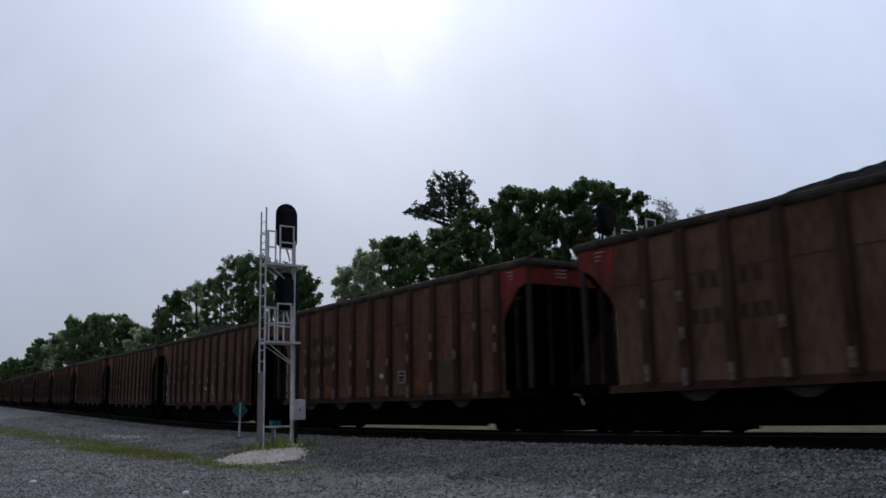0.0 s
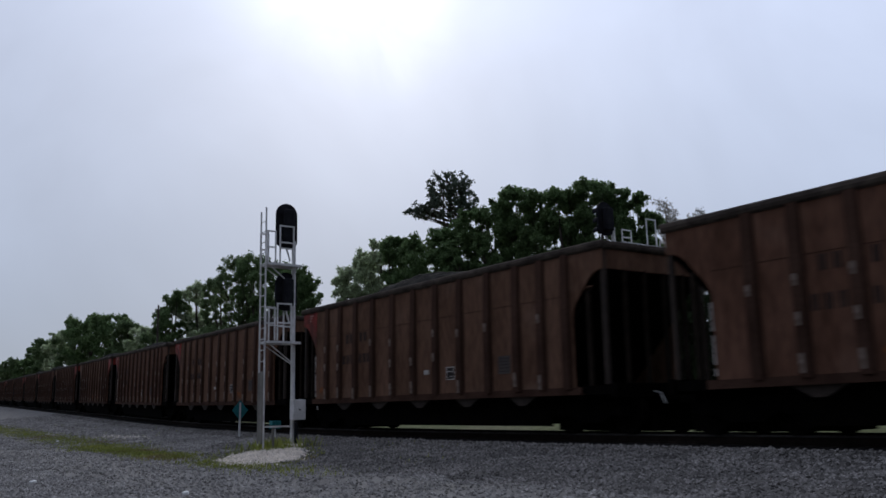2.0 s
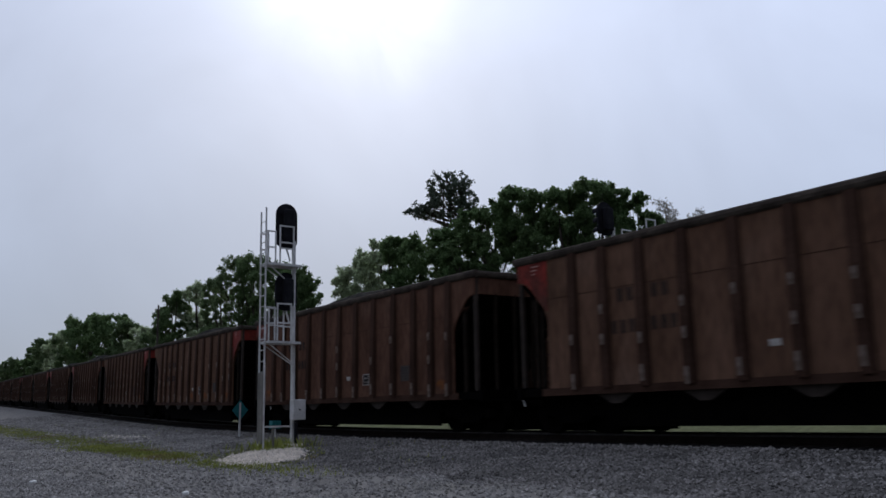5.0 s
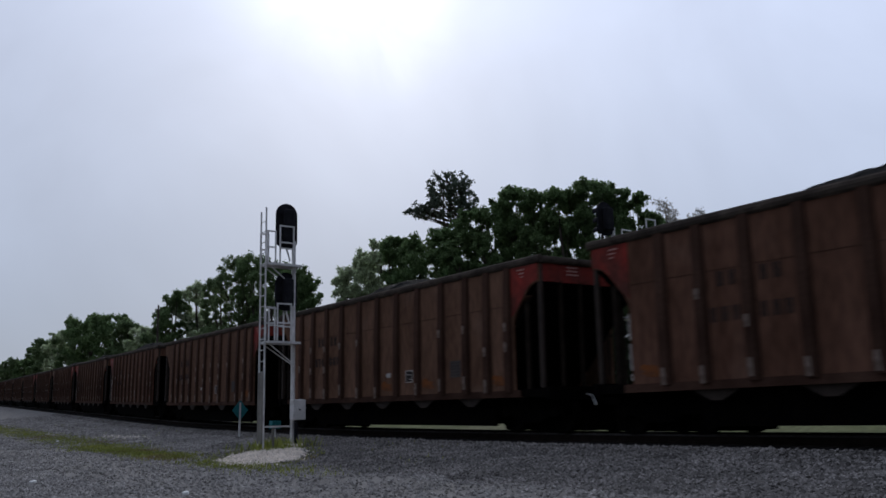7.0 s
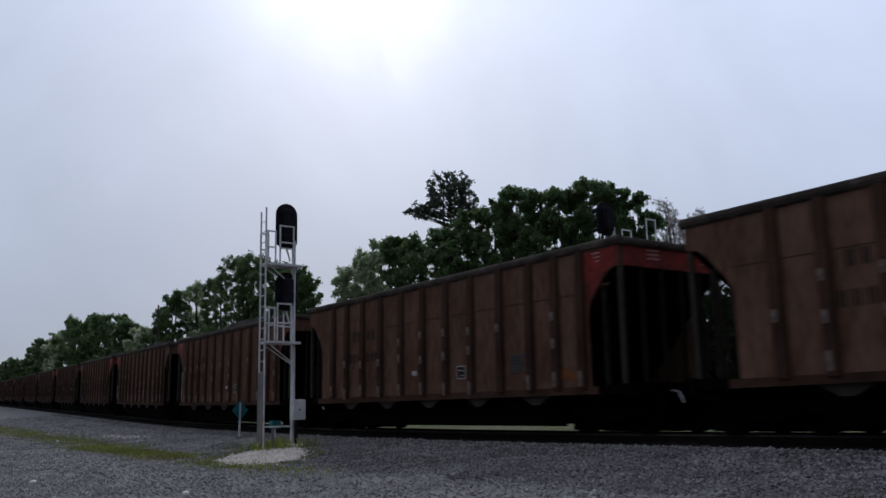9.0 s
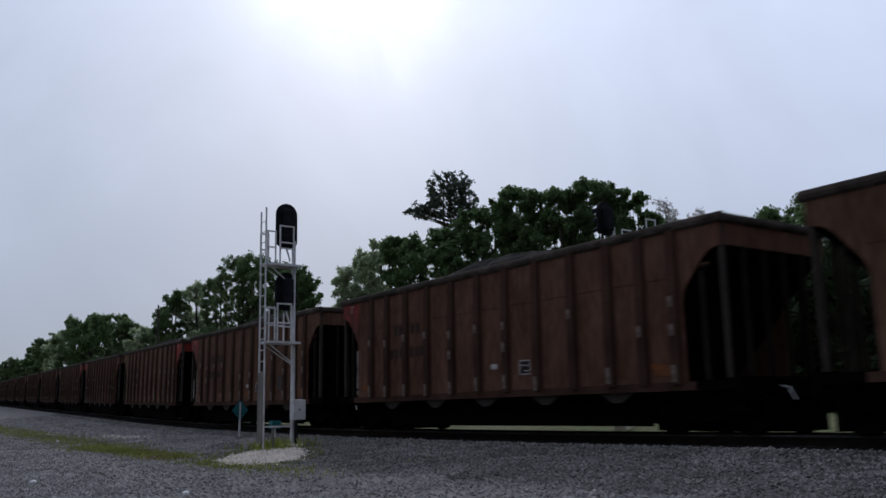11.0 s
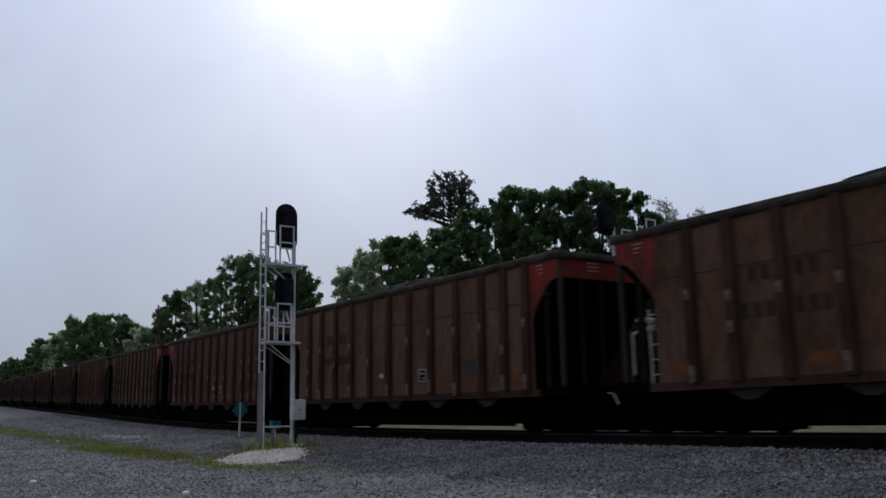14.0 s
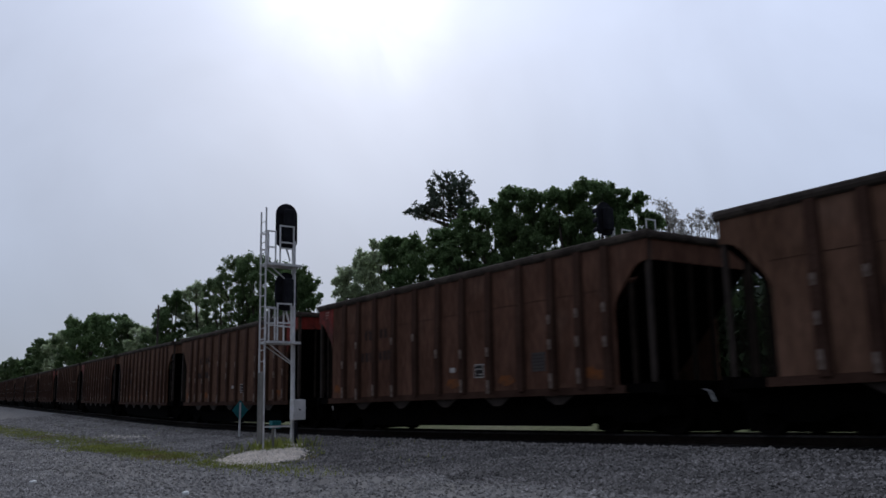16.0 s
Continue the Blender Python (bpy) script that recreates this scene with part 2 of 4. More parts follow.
# ---- mesh helpers ----
def box(bm, x0, x1, y0, y1, z0, z1, m=None):
    vs = [bm.verts.new(Vector(p) if m is None else m @ Vector(p)) for p in
          ((x0, y0, z0), (x1, y0, z0), (x1, y1, z0), (x0, y1, z0), (x0, y0, z1), (x1, y0, z1), (x1, y1, z1), (x0, y1, z1))]
    for f in ((0, 3, 2, 1), (4, 5, 6, 7), (0, 1, 5, 4), (1, 2, 6, 5), (2, 3, 7, 6), (3, 0, 4, 7)):
        bm.faces.new([vs[i] for i in f])
    return vs


def prism(bm, outline, y0, y1, axis="y"):
    """An outline of (u, w) pushed from y0 to y1 along the axis: y: (x, z); x: (y, z); z: (x, y)."""
    def at(u, w, d):
        return {"y": (u, d, w), "x": (d, u, w), "z": (u, w, d)}[axis]
    a = [bm.verts.new(at(u, w, y0)) for u, w in outline]
    b = [bm.verts.new(at(u, w, y1)) for u, w in outline]
    n = len(a)
    bm.faces.new(a), bm.faces.new(b[::-1])
    for i in range(n):
        bm.faces.new((a[i], b[i], b[(i + 1) % n], a[(i + 1) % n]))


def tube(bm, p, q, r, r2=None, n=8):
    p, q = Vector(p), Vector(q)
    r2 = r if r2 is None else r2
    d = (q - p).normalized()
    u = d.orthogonal().normalized()
    w = d.cross(u)
    ra, rb = [], []
    for i in range(n):
        a = 2 * math.pi * i / n
        o = u * math.cos(a) + w * math.sin(a)
        ra.append(bm.verts.new(p + o * r)), rb.append(bm.verts.new(q + o * r2))
    for i in range(n):
        bm.faces.new((ra[i], ra[(i + 1) % n], rb[(i + 1) % n], rb[i]))
    bm.faces.new(ra[::-1]), bm.faces.new(rb)


def mesh_of(bm, name, material, bevel=0.0, smooth=False):
    if bevel:
        bmesh.ops.bevel(bm, geom=bm.edges[:], offset=bevel, segments=1, affect="EDGES", clamp_overlap=True)
    bmesh.ops.recalc_face_normals(bm, faces=bm.faces)
    me = bpy.data.meshes.new(name)
    bm.to_mesh(me)
    bm.free()
    for f in me.polygons:
        f.use_smooth = smooth
    me.materials.append(material)
    return me


def put(name, me, parent=None, label="", m=None):
    ob = new(name, me)
    if parent is not None:
        ob.parent = parent
    if m is not None:
        ob.matrix_basis = m
    return tagged(ob, label)


def part(name, bm, material, parent, label="", bevel=0.0, smooth=False, m=None):
    return put(name, mesh_of(bm, name, material, bevel, smooth), parent, label, m)


def empty(name, m=None):
    ob = new(name)
    ob.empty_display_size = 0.3
    if m is not None:
        ob.matrix_basis = m
    return ob


def raw(name, verts, faces, material):
    me = bpy.data.meshes.new(name)
    me.from_pydata([tuple(v) for v in verts], [], [tuple(f) for f in faces])
    me.materials.append(material)
    return me


# ---- ground ----
def bed(d):
    """Height of the ground against the rail head, by the distance d beyond the near face of the train."""
    keys = ((-60, -0.85), (-16, -0.72), (-9, -0.62), (-6, -0.60), (-5, -0.57), (-4, -0.53), (-2.4, -0.40), (-1.4, -0.36),
            (-0.5, -0.18), (3.7, -0.18), (4.6, -0.32), (6.6, 0.20), (14, 0.27), (40, 0.2), (400, 0.2))
    for (a, za), (b, zb) in zip(keys, keys[1:]):
        if d <= b:
            return za + (zb - za) * max(0.0, (d - a) / (b - a))
    return 0.2


def ground_z(s, d):
    p = on_line(s)
    q = Vector((s * 0.7, d * 0.9, 0))
    calm = 0.25 if -0.6 < d < 3.8 else 1.0
    return p.z + bed(d) + calm * (0.05 * noise.noise(q * 0.5) + 0.02 * noise.noise(q * 2.3))


def dusty(s, d):
    """True where pale dust from the lane has spread over the ballast."""
    return s < -25 + 7 * noise.noise(Vector((s * 0.3, d * 0.5, 2.0)))


def build_ground():
    S = [-2500, -1200, -700, -450, -330, -260, -220, -180, -150, -125, -105, -90, -78, -68, -60]
    S += [-55 + 0.5 * i for i in range(136)] + [14, 16, 20, 26, 34, 45, 60, 90, 160, 400, 1200, 2500]
    Dd = [-2500, -900, -300, -120, -70, -45, -32, -25, -20, -17] + [-15 + 0.3 * i for i in range(80)]
    Dd += [9.5, 11, 14, 18, 24, 32, 45, 70, 120, 220, 450, 1000, 2500]
    verts, faces, n = [], [], len(Dd)
    for s in S:
        for d in Dd:
            verts.append((s, line_y(max(min(s, 60), -700)) + d, ground_z(s, d)))
    for i in range(len(S) - 1):
        for j in range(n - 1):
            faces.append((i * n + j, (i + 1) * n + j, (i + 1) * n + j + 1, i * n + j + 1))
    me = raw("ground", verts, faces, M_GRAVEL)
    me.materials.append(M_FIELD)
    # bed below the train, with the shadow in its colour
    me.materials.append(M_OILY_SHADED)
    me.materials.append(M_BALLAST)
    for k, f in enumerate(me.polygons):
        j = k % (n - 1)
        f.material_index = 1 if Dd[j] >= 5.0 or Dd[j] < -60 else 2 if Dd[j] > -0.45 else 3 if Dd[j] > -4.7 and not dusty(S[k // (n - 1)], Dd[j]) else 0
        f.use_smooth = True
    tagged(new("ground", me), "grey crushed gravel bed with a grassy field beyond", "ground", kind="structure")


build_ground()


def build_rails():
    prof_foot = ((-0.07, 0), (0.07, 0), (0.07, 0.015), (0.012, 0.035), (0.012, 0.135), (-0.012, 0.135), (-0.012, 0.035), (-0.07, 0.015))
    prof_head = ((-0.036, 0.135), (0.036, 0.135), (0.036, 0.168), (0.028, 0.176), (-0.028, 0.176), (-0.036, 0.168))
    SS = [-420 + 10 * i for i in range(37)] + [-55 + 2.5 * i for i in range(50)]
    for off in (HALF_W - 0.7525, HALF_W + 0.7525):
        rail = empty("rail", Matrix.Translation(on_line(0, off, -0.176)))
        tagged(rail, "brown steel running rail with a polished head", "rail", "rails of the track", "structure")
        base = on_line(0, off, -0.176)
        for nm, prof, mt in (("rail_web", prof_foot, M_RAIL), ("rail_head", prof_head, M_SHINE)):
            verts, faces, n = [], [], len(prof)
            for s in SS:
                o = on_line(s, off, -0.176) - base
                verts += [(o.x, o.y + u, o.z + w) for u, w in prof]
            for i in range(len(SS) - 1):
                for j in range(n):
                    a, b = i * n + j, i * n + (j + 1) % n
                    faces.append((a, b, b + n, a + n))
            put(nm, raw(nm, verts, faces, mt), rail)


build_rails()


# ---- the coal cars ----
CACHE = {}


def cached(key, make, material, bevel=0.0, smooth=False):
    if key not in CACHE:
        bm = bmesh.new()
        make(bm)
        CACHE[key] = mesh_of(bm, key, material, bevel, smooth)
    return CACHE[key]


SILL, TOP = 0.92, 4.02
POSTS = (-5.42, -4.52, -3.5, -2.42, -1.27, -0.14, 0.97, 2.09, 3.27, 4.38, 5.27, 6.10)
CUT = 6.28                        # where the side wall ends and the open end frame begins
CHUTES = (-4.4, -2.2, 0.0, 2.2, 4.4)
TRUCK, BASE, WHEEL_R = 6.15, 0.89, 0.457


def mk_side(bm):
    half = ((CUT, SILL), (CUT, 2.45), (CUT + 0.03, 2.60), (CUT + 0.10, 2.74), (6.80, 3.22), (6.92, 3.32), (7.06, 3.38), (7.25, 3.41), (7.25, TOP - 0.12))
    out = half + tuple((-x, z) for x, z in reversed(half))
    prism(bm, out, -0.025, 0.025)


def mk_post(bm):
    # hat section, wider at the foot
    h = TOP - 0.13
    for z0, z1, w0, w1, d0, d1 in ((SILL + 0.02, 2.6, 0.10, 0.10, 0.10, 0.10), (2.6, h, 0.10, 0.10, 0.10, 0.055)):
        vs = []
        for z, w, d in ((z0, w0, d0), (z1, w1, d1)):
            vs.append([bm.verts.new((x, y, z)) for x, y in ((-w - 0.03, 0), (-w, -d), (w, -d), (w + 0.03, 0))])
        for i in range(3):
            bm.faces.new((vs[0][i], vs[0][i + 1], vs[1][i + 1], vs[1][i]))
        bm.faces.new(vs[0][::-1]), bm.faces.new(vs[1])


def mk_seam(bm):
    box(bm, -6.25, 6.25, -0.005, 0.005, -0.006, 0.006)


def mk_chord(bm):
    n = 10
    prof = [(0.085 * math.cos(2 * math.pi * i / n) - 0.02, TOP - 0.10 + 0.10 * math.sin(2 * math.pi * i / n)) for i in range(n)]
    prism(bm, prof, -7.33, 7.33, "x")


def mk_end_chord(bm):
    n = 10
    prof = [(0.075 * math.cos(2 * math.pi * i / n), TOP - 0.10 + 0.09 * math.sin(2 * math.pi * i / n)) for i in range(n)]
    prism(bm, prof, -1.56, 1.56, "y")


def mk_slope(bm):
    # end slope sheet and floor of the car's end, as one bent plate
    prism(bm, ((7.22, 3.45), (7.22, 3.40), (5.15, 1.25), (5.10, 1.30)), -1.5, 1.5)


def mk_floor(bm):
    prism(bm, ((-5.12, 1.28), (-5.12, 1.22), (5.12, 1.22), (5.12, 1.28)), -1.5, 1.5)


def mk_end_panel(bm):
    prism(bm, ((-1.52, 3.42), (1.52, 3.42), (1.52, 3.93), (-1.52, 3.93)), 7.2, 7.24, "x")


def mk_corner_panel(bm):
    prism(bm, ((6.24, 3.88), (6.24, 2.68), (CUT + 0.10, 2.77), (6.80, 3.25), (6.92, 3.35), (7.06, 3.41), (7.23, 3.44), (7.23, 3.88)), -0.035, -0.0)


def mk_corner_post(bm):
    box(bm, -0.045, 0.045, -0.045, 0.045, SILL + 0.1, TOP - 0.15)


def mk_end_post(bm):
    box(bm, -0.05, 0.05, -0.020, 0.020, SILL + 0.1, 3.45)


def mk_slant_post(bm):
    box(bm, -0.045, 0.045, -0.035, 0.035, SILL + 0.08, 3.0)


def mk_side_sill(bm):
    prism(bm, ((-0.06, SILL - 0.10), (0.10, SILL - 0.10), (0.10, SILL - 0.08), (-0.03, SILL - 0.08), (-0.03, SILL + 0.06), (-0.06, SILL + 0.06)), -6.5, 6.5, "x")


def mk_platform(bm):
    box(bm, 6.1, 7.45, -1.5, 1.5, SILL - 0.10, SILL + 0.08)


def mk_end_sill(bm):
    box(bm, 7.3, 7.45, -1.55, 1.55, SILL - 0.16, SILL + 0.12)


def mk_centre_sill(bm):
    box(bm, -7.4, 7.4, -0.2, 0.2, 0.62, 1.0)


def mk_chute(bm):
    # inverted pyramid frustum that hangs below the floor, with a door plate
    top, bot = (-0.72, 0.72, -1.5, 1.5, 1.24), (-0.3, 0.3, -1.05, 1.05, 0.2)
    vs = []
    for x0, x1, y0, y1, z in (top, bot):
        vs.append([bm.verts.new(p) for p in ((x0, y0, z), (x1, y0, z), (x1, y1, z), (x0, y1, z))])
    for i in range(4):
        bm.faces.new((vs[0][i], vs[0][(i + 1) % 4], vs[1][(i + 1) % 4], vs[1][i]))
    bm.faces.new(vs[0]), bm.faces.new(vs[1][::-1])


def mk_chute_side(bm):
    prism(bm, ((-0.66, SILL - 0.02), (0.66, SILL - 0.02), (0.12, 0.62), (-0.12, 0.62)), -1.53, -1.5)


def mk_ring(bm):
    box(bm, -5.0, 5.0, -1.2, -1.12, 0.155, 0.80), box(bm, -5.0, 5.0, 1.12, 1.2, 0.155, 0.80)
    for i in range(6):
        box(bm, -5.0 + 2 * i - 0.06, -5.0 + 2 * i + 0.06, -1.12, 1.12, 0.34, 0.62)


def mk_wheel(bm):
    # lathe about the axle (y): tread, flange, dished plate
    prof = ((0.0, -0.02), (0.12, -0.05), (0.13, 0.0), (0.36, 0.03), (0.39, -0.02), (WHEEL_R, -0.02), (WHEEL_R, 0.09), (WHEEL_R + 0.025, 0.10),
            (WHEEL_R + 0.025, 0.13), (0.38, 0.13), (0.35, 0.08), (0.13, 0.10), (0.0, 0.10))
    n = 22
    for side in (-1, 1):
        rings = []
        for r, y in prof:
            rings.append([bm.verts.new((r * math.cos(2 * math.pi * i / n), side * (0.84 - y), r * math.sin(2 * math.pi * i / n))) for i in range(n)] if r
                         else [bm.verts.new((0, side * (0.84 - y), 0))])
        for a, b in zip(rings, rings[1:]):
            for i in range(n):
                j = (i + 1) % n
                if len(a) == 1:
                    bm.faces.new((a[0], b[i], b[j]))
                elif len(b) == 1:
                    bm.faces.new((a[i], b[0], a[j]))
                else:
                    bm.faces.new((a[i], b[i], b[j], a[j]))
    tube(bm, (0, -1.08, 0), (0, 1.08, 0), 0.08, n=10)


def mk_sideframe(bm):
    out = ((-1.16, 0.36), (-1.16, 0.60), (-0.95, 0.66), (-0.45, 0.70), (0.45, 0.70), (0.95, 0.66), (1.16, 0.60), (1.16, 0.36), (0.66, 0.40), (0.36, 0.22), (-0.36, 0.22), (-0.66, 0.40))
    prism(bm, out, -0.07, 0.07)


def mk_bearing(bm):
    tube(bm, (0, -0.10, WHEEL_R), (0, 0.10, WHEEL_R), 0.12, n=12)


def mk_spring(bm):
    for i in range(7):
        z = 0.27 + 0.045 * i
        tube(bm, (-0.11, 0, z), (0.11, 0, z + 0.02), 0.02, n=5)
    tube(bm, (0, 0, 0.25), (0, 0, 0.62), 0.06, n=8)


def mk_bolster(bm):
    box(bm, -0.2, 0.2, -1.0, 1.0, 0.45, 0.66), box(bm, -0.5, 0.5, -0.66, 0.66, 0.05, 0.44)


def mk_brake_beam(bm):
    box(bm, -0.06, 0.06, -0.66, 0.66, 0.06, 0.46)


def mk_brake_rod(bm):
    box(bm, -1.36, 1.36, -0.03, 0.03, 0.05, 0.50)


def mk_coupler(bm):
    box(bm, 0, 0.62, -0.09, 0.09, 0.70, 0.86)
    prism(bm, ((0.55, -0.16), (0.84, -0.2), (0.90, -0.05), (0.74, 0.02), (0.86, 0.17), (0.6, 0.2)), 0.62, 0.95, "z")


def mk_hose(bm):
    tube(bm, (0.02, 0, 0.88), (0.20, 0, 0.84), 0.014, n=7)
    tube(bm, (0.20, 0, 0.84), (0.32, 0, 0.62), 0.017, n=7)


def mk_lever(bm):
    tube(bm, (-0.12, 0, 0.90), (0.10, 0, 0.86), 0.035, n=7)
    tube(bm, (0.10, 0, 0.86), (0.16, 0, 0.80), 0.03, n=7)


def mk_ladder_rail(bm):
    box(bm, -0.014, 0.014, -0.016, 0.016, SILL + 0.05, 2.42)


def mk_hold(bm):
    tube(bm, (0, 0, SILL + 0.25), (0, 0, 1.95), 0.02, n=6)
    tube(bm, (0, 0, 1.95), (0.12, 0, 2.02), 0.018, n=6)


def mk_edge_bar(bm):
    for i in range(7):
        z = 1.05 + 0.2 * i
        box(bm, -0.014, 0.014, -0.035, 0.02, z, z + (0.19 if i % 3 else 0.13))


def mk_rung(bm):
    tube(bm, (0, -0.1, 0), (0, 0.1, 0), 0.011, n=6)


def mk_plate(w, h):
    def make(bm):
        box(bm, -w / 2, w / 2, -0.006, 0.004, -h / 2, h / 2)
    return make


def mk_mark(bm):
    # a worn stencil mark, as two plain upright bars
    for x in (-0.045, 0.045):
        box(bm, x - 0.024, x + 0.024, -0.005, 0.004, -0.135, 0.135)


def mk_frame_panel(bm):
    w, h, b = 0.185, 0.165, 0.022
    box(bm, -w, w, -0.006, 0.004, h - b, h), box(bm, -w, w, -0.006, 0.004, -h, -h + b)
    box(bm, -w, -w + b, -0.006, 0.004, -h + b, h - b), box(bm, w - b, w, -0.006, 0.004, -h + b, h - b)
    for x, z, a in ((-0.06, 0.05, 0.05), (0.07, 0.04, 0.04), (0.05, -0.08, 0.06)):
        box(bm, x - a, x + a, -0.006, 0.004, z - 0.012, z + 0.012)


def mk_patch(seed):
    def make(bm):
        rnd = random.Random(seed)
        for k in range(4):
            ox, oz, r = (rnd.uniform(-0.28, 0.28), rnd.uniform(-0.08, 0.08), rnd.uniform(0.06, 0.2)) if k else (0, 0, 0.24)
            pts = []
            for i in range(18):
                a = 2 * math.pi * i / 18
                q = r * rnd.uniform(0.6, 1.15)
                pts.append((ox + q * math.cos(a), oz + 0.55 * q * math.sin(a)))
            prism(bm, pts, -0.004 - 0.001 * k, 0.004)
    return make


def mk_coal(seed, heap):
    """Coal heaped behind the middle of the car; heap: how full it is."""
    def make(bm):
        nx, ny = 84, 18
        rnd = random.Random(seed)
        o = Vector((seed * 7.3, seed * 3.1, 0))
        grid = []
        for i in range(nx + 1):
            row = []
            for j in range(ny + 1):
                x, y = -7.15 + 14.3 * i / nx, -1.5 + 3.0 * j / ny
                u, w = max(0.0, 1 - (abs(x) / 6.3) ** 4), max(0.0, 1 - (abs(y) / 1.5) ** 2)
                hump = math.exp(-abs((x - (-1.3, -0.9, -1.6, -1.1)[seed]) / (3.2, 2.9, 3.4, 3.0)[seed]) ** 2.4)
                dune = 0.26 + heap * hump + 0.05 * math.sin(x * 0.9 + seed * 2.1)
                z = TOP - 0.30 + 0.84 * u * w * dune + 0.07 * noise.noise(Vector((x * 1.6, y * 1.6, 0)) + o) + 0.05 * noise.noise(Vector((x * 5, y * 5, 1)) + o) * min(1, 4 * w)
                row.append(bm.verts.new((x, y, z)))
            grid.append(row)
        for i in range(nx):
            for j in range(ny):
                bm.faces.new((grid[i][j], grid[i + 1][j], grid[i + 1][j + 1], grid[i][j + 1]))
    return make


MIRROR_X = Matrix.Rotation(math.pi, 4, "Z")
T = Matrix.Translation


def coal_car(k, red_left, red_right, second):
    """One hopper car with its parts; returns the car and its wheel sets. Origin: rail head, middle of the car; +x is the way it goes."""
    rnd = random.Random(100 + k)
    car = empty("coal_hopper_car")
    look_ = "rusty red-brown" if second else "dusty dark brown"
    ends = "with red end corners" if red_left and red_right else "with one red end" if red_left or red_right else "with plain ends"
    tagged(car, f"{look_} ribbed coal hopper car {ends}", "railway car", "cars of the coal train")
    paint, tag = (M_BROWN2, "b") if second else (M_BROWN, "a")
    for sgn, turn in ((-1, Matrix()), (1, MIRROR_X)):
        near = T((0, -1.56, 0))
        side = put("side_wall", cached("side_wall_" + tag, mk_side, paint), car, "", turn @ near)
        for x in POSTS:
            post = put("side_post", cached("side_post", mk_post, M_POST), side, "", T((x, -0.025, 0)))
        put("weld_seam", cached("weld_seam", mk_seam, M_POST), side, "", T((0, -0.028, 2.95)))
        put("top_chord", cached("top_chord", mk_chord, M_CHORD), car, "weathered grey-brown top rail", turn @ near)
        put("side_sill", cached("side_sill", mk_side_sill, M_POST), car, "", turn @ near)
        for x in CHUTES:
            put("chute_plate", cached("chute_plate", mk_chute_side, M_CHUTE), car, "", turn @ T((x, 0.0, 0)))
    # wear on the near wall: scraped posts, rust, stencils
    near = T((0, -1.56, 0))
    for x in POSTS:
        for z, h, p in ((2.52, 0.20, 0.62), (1.94, 0.22, 0.55), (1.14, 0.32, 0.85)):
            if rnd.random() < p:
                put("scrape", cached(f"scrape_{h}", mk_plate(0.095, h), M_WORN), car, "pale scraped paint", near @ T((x - 0.035, -0.128, z + rnd.uniform(-0.08, 0.08))))
    for x in (-5.8, -2.95, 0.4, 2.6, 5.68):
        if rnd.random() < (0.75 if abs(x) > 5.5 else 0.3):
            seed = rnd.randrange(4)
            put("rust_patch", cached(f"rust_patch_{seed}", mk_patch(seed), M_ORANGE), car, "orange rust patch", near @ T((x, -0.03, 1.22)))
    put("label_plate", cached("label_plate", mk_plate(0.22, 0.12), M_WHITE), car, "small white stencil plate", near @ T((0.46 if k % 3 else -0.62, -0.03, 1.55)))
    if rnd.random() < 0.75:
        put("slate_panel", cached("slate_panel", mk_plate(0.46, 0.42), M_PANEL), car, "dull slate-grey stencil panel", near @ T((3.86, -0.03, 1.58)))
        for i in range(5):
            put("stencil_bar", cached("panel_bar", mk_plate(0.36, 0.018), M_CHUTE), car, "faint grey stencil bar", near @ T((3.86, -0.037, 1.73 - 0.075 * i)))
    data = put("data_panel", cached("data_panel", mk_plate(0.33, 0.29), M_BLACK), car, "black data stencil in a white frame", near @ T((1.61, -0.03, 1.48)))
    put("frame", cached("data_frame", mk_frame_panel, M_WHITE), data, "white stencil frame", T((0, -0.006, 0)))
    for z, spots in ((2.78, (-4.08, -3.82, -3.18, -2.92)), (2.14, (-4.28, -4.03, -3.79, -3.23, -2.98, -2.74))):
        for x in spots:
            put("stencil_bar", cached("stencil_bar", mk_mark, M_BLACK), car, "faded black stencil bar", near @ T((x, -0.03, z)))
    # ends
    for left, turn in ((True, MIRROR_X), (False, Matrix())):
        red = red_left if left else red_right
        put("slope_sheet", cached("slope_sheet", mk_slope, M_SHADED_GRIME), car, "", turn)
        put("end_chord", cached("end_chord", mk_end_chord, M_CHORD), car, "", turn @ T((7.25, 0, 0)))
        put("end_panel", cached("end_panel_" + ("r" if red else tag), mk_end_panel, M_RED if red else paint), car, "red end panel" if red else "", turn)
        if red:
            if left:
                def mk_cl(bm):
                    mk_corner_panel(bm)
                    bmesh.ops.scale(bm, vec=(-1, 1, 1), verts=bm.verts)
                put("corner_panel", cached("corner_panel_l", mk_cl, M_RED), car, "faded red corner panel", near @ T((0, -0.002, 0)))
            else:
                put("corner_panel", cached("corner_panel_r", mk_corner_panel, M_RED), car, "faded red corner panel", near @ T((0, -0.002, 0)))
            sg = -1 if left else 1
            for i, (dx, w) in enumerate(((0.0, 0.24), (0.03, 0.17), (0.05, 0.09))):
                put("stencil_bar", cached(f"red_stencil_{w}", mk_plate(w, 0.03), M_PINK), car, "small white stencil bar", near @ T((sg * (6.62 + dx), -0.044, 3.74 - 0.085 * i)))
            if not left:
                for y, w in ((-0.55, 0.34), (1.05, 0.22)):
                    for i in range(3):
                        put("stencil_bar", cached(f"red_stencil_{w}", mk_plate(w, 0.03), M_PINK), car, "small white stencil bar", T((7.248, y, 3.78 - 0.085 * i)) @ Matrix.Rotation(math.pi / 2, 4, "Z"))
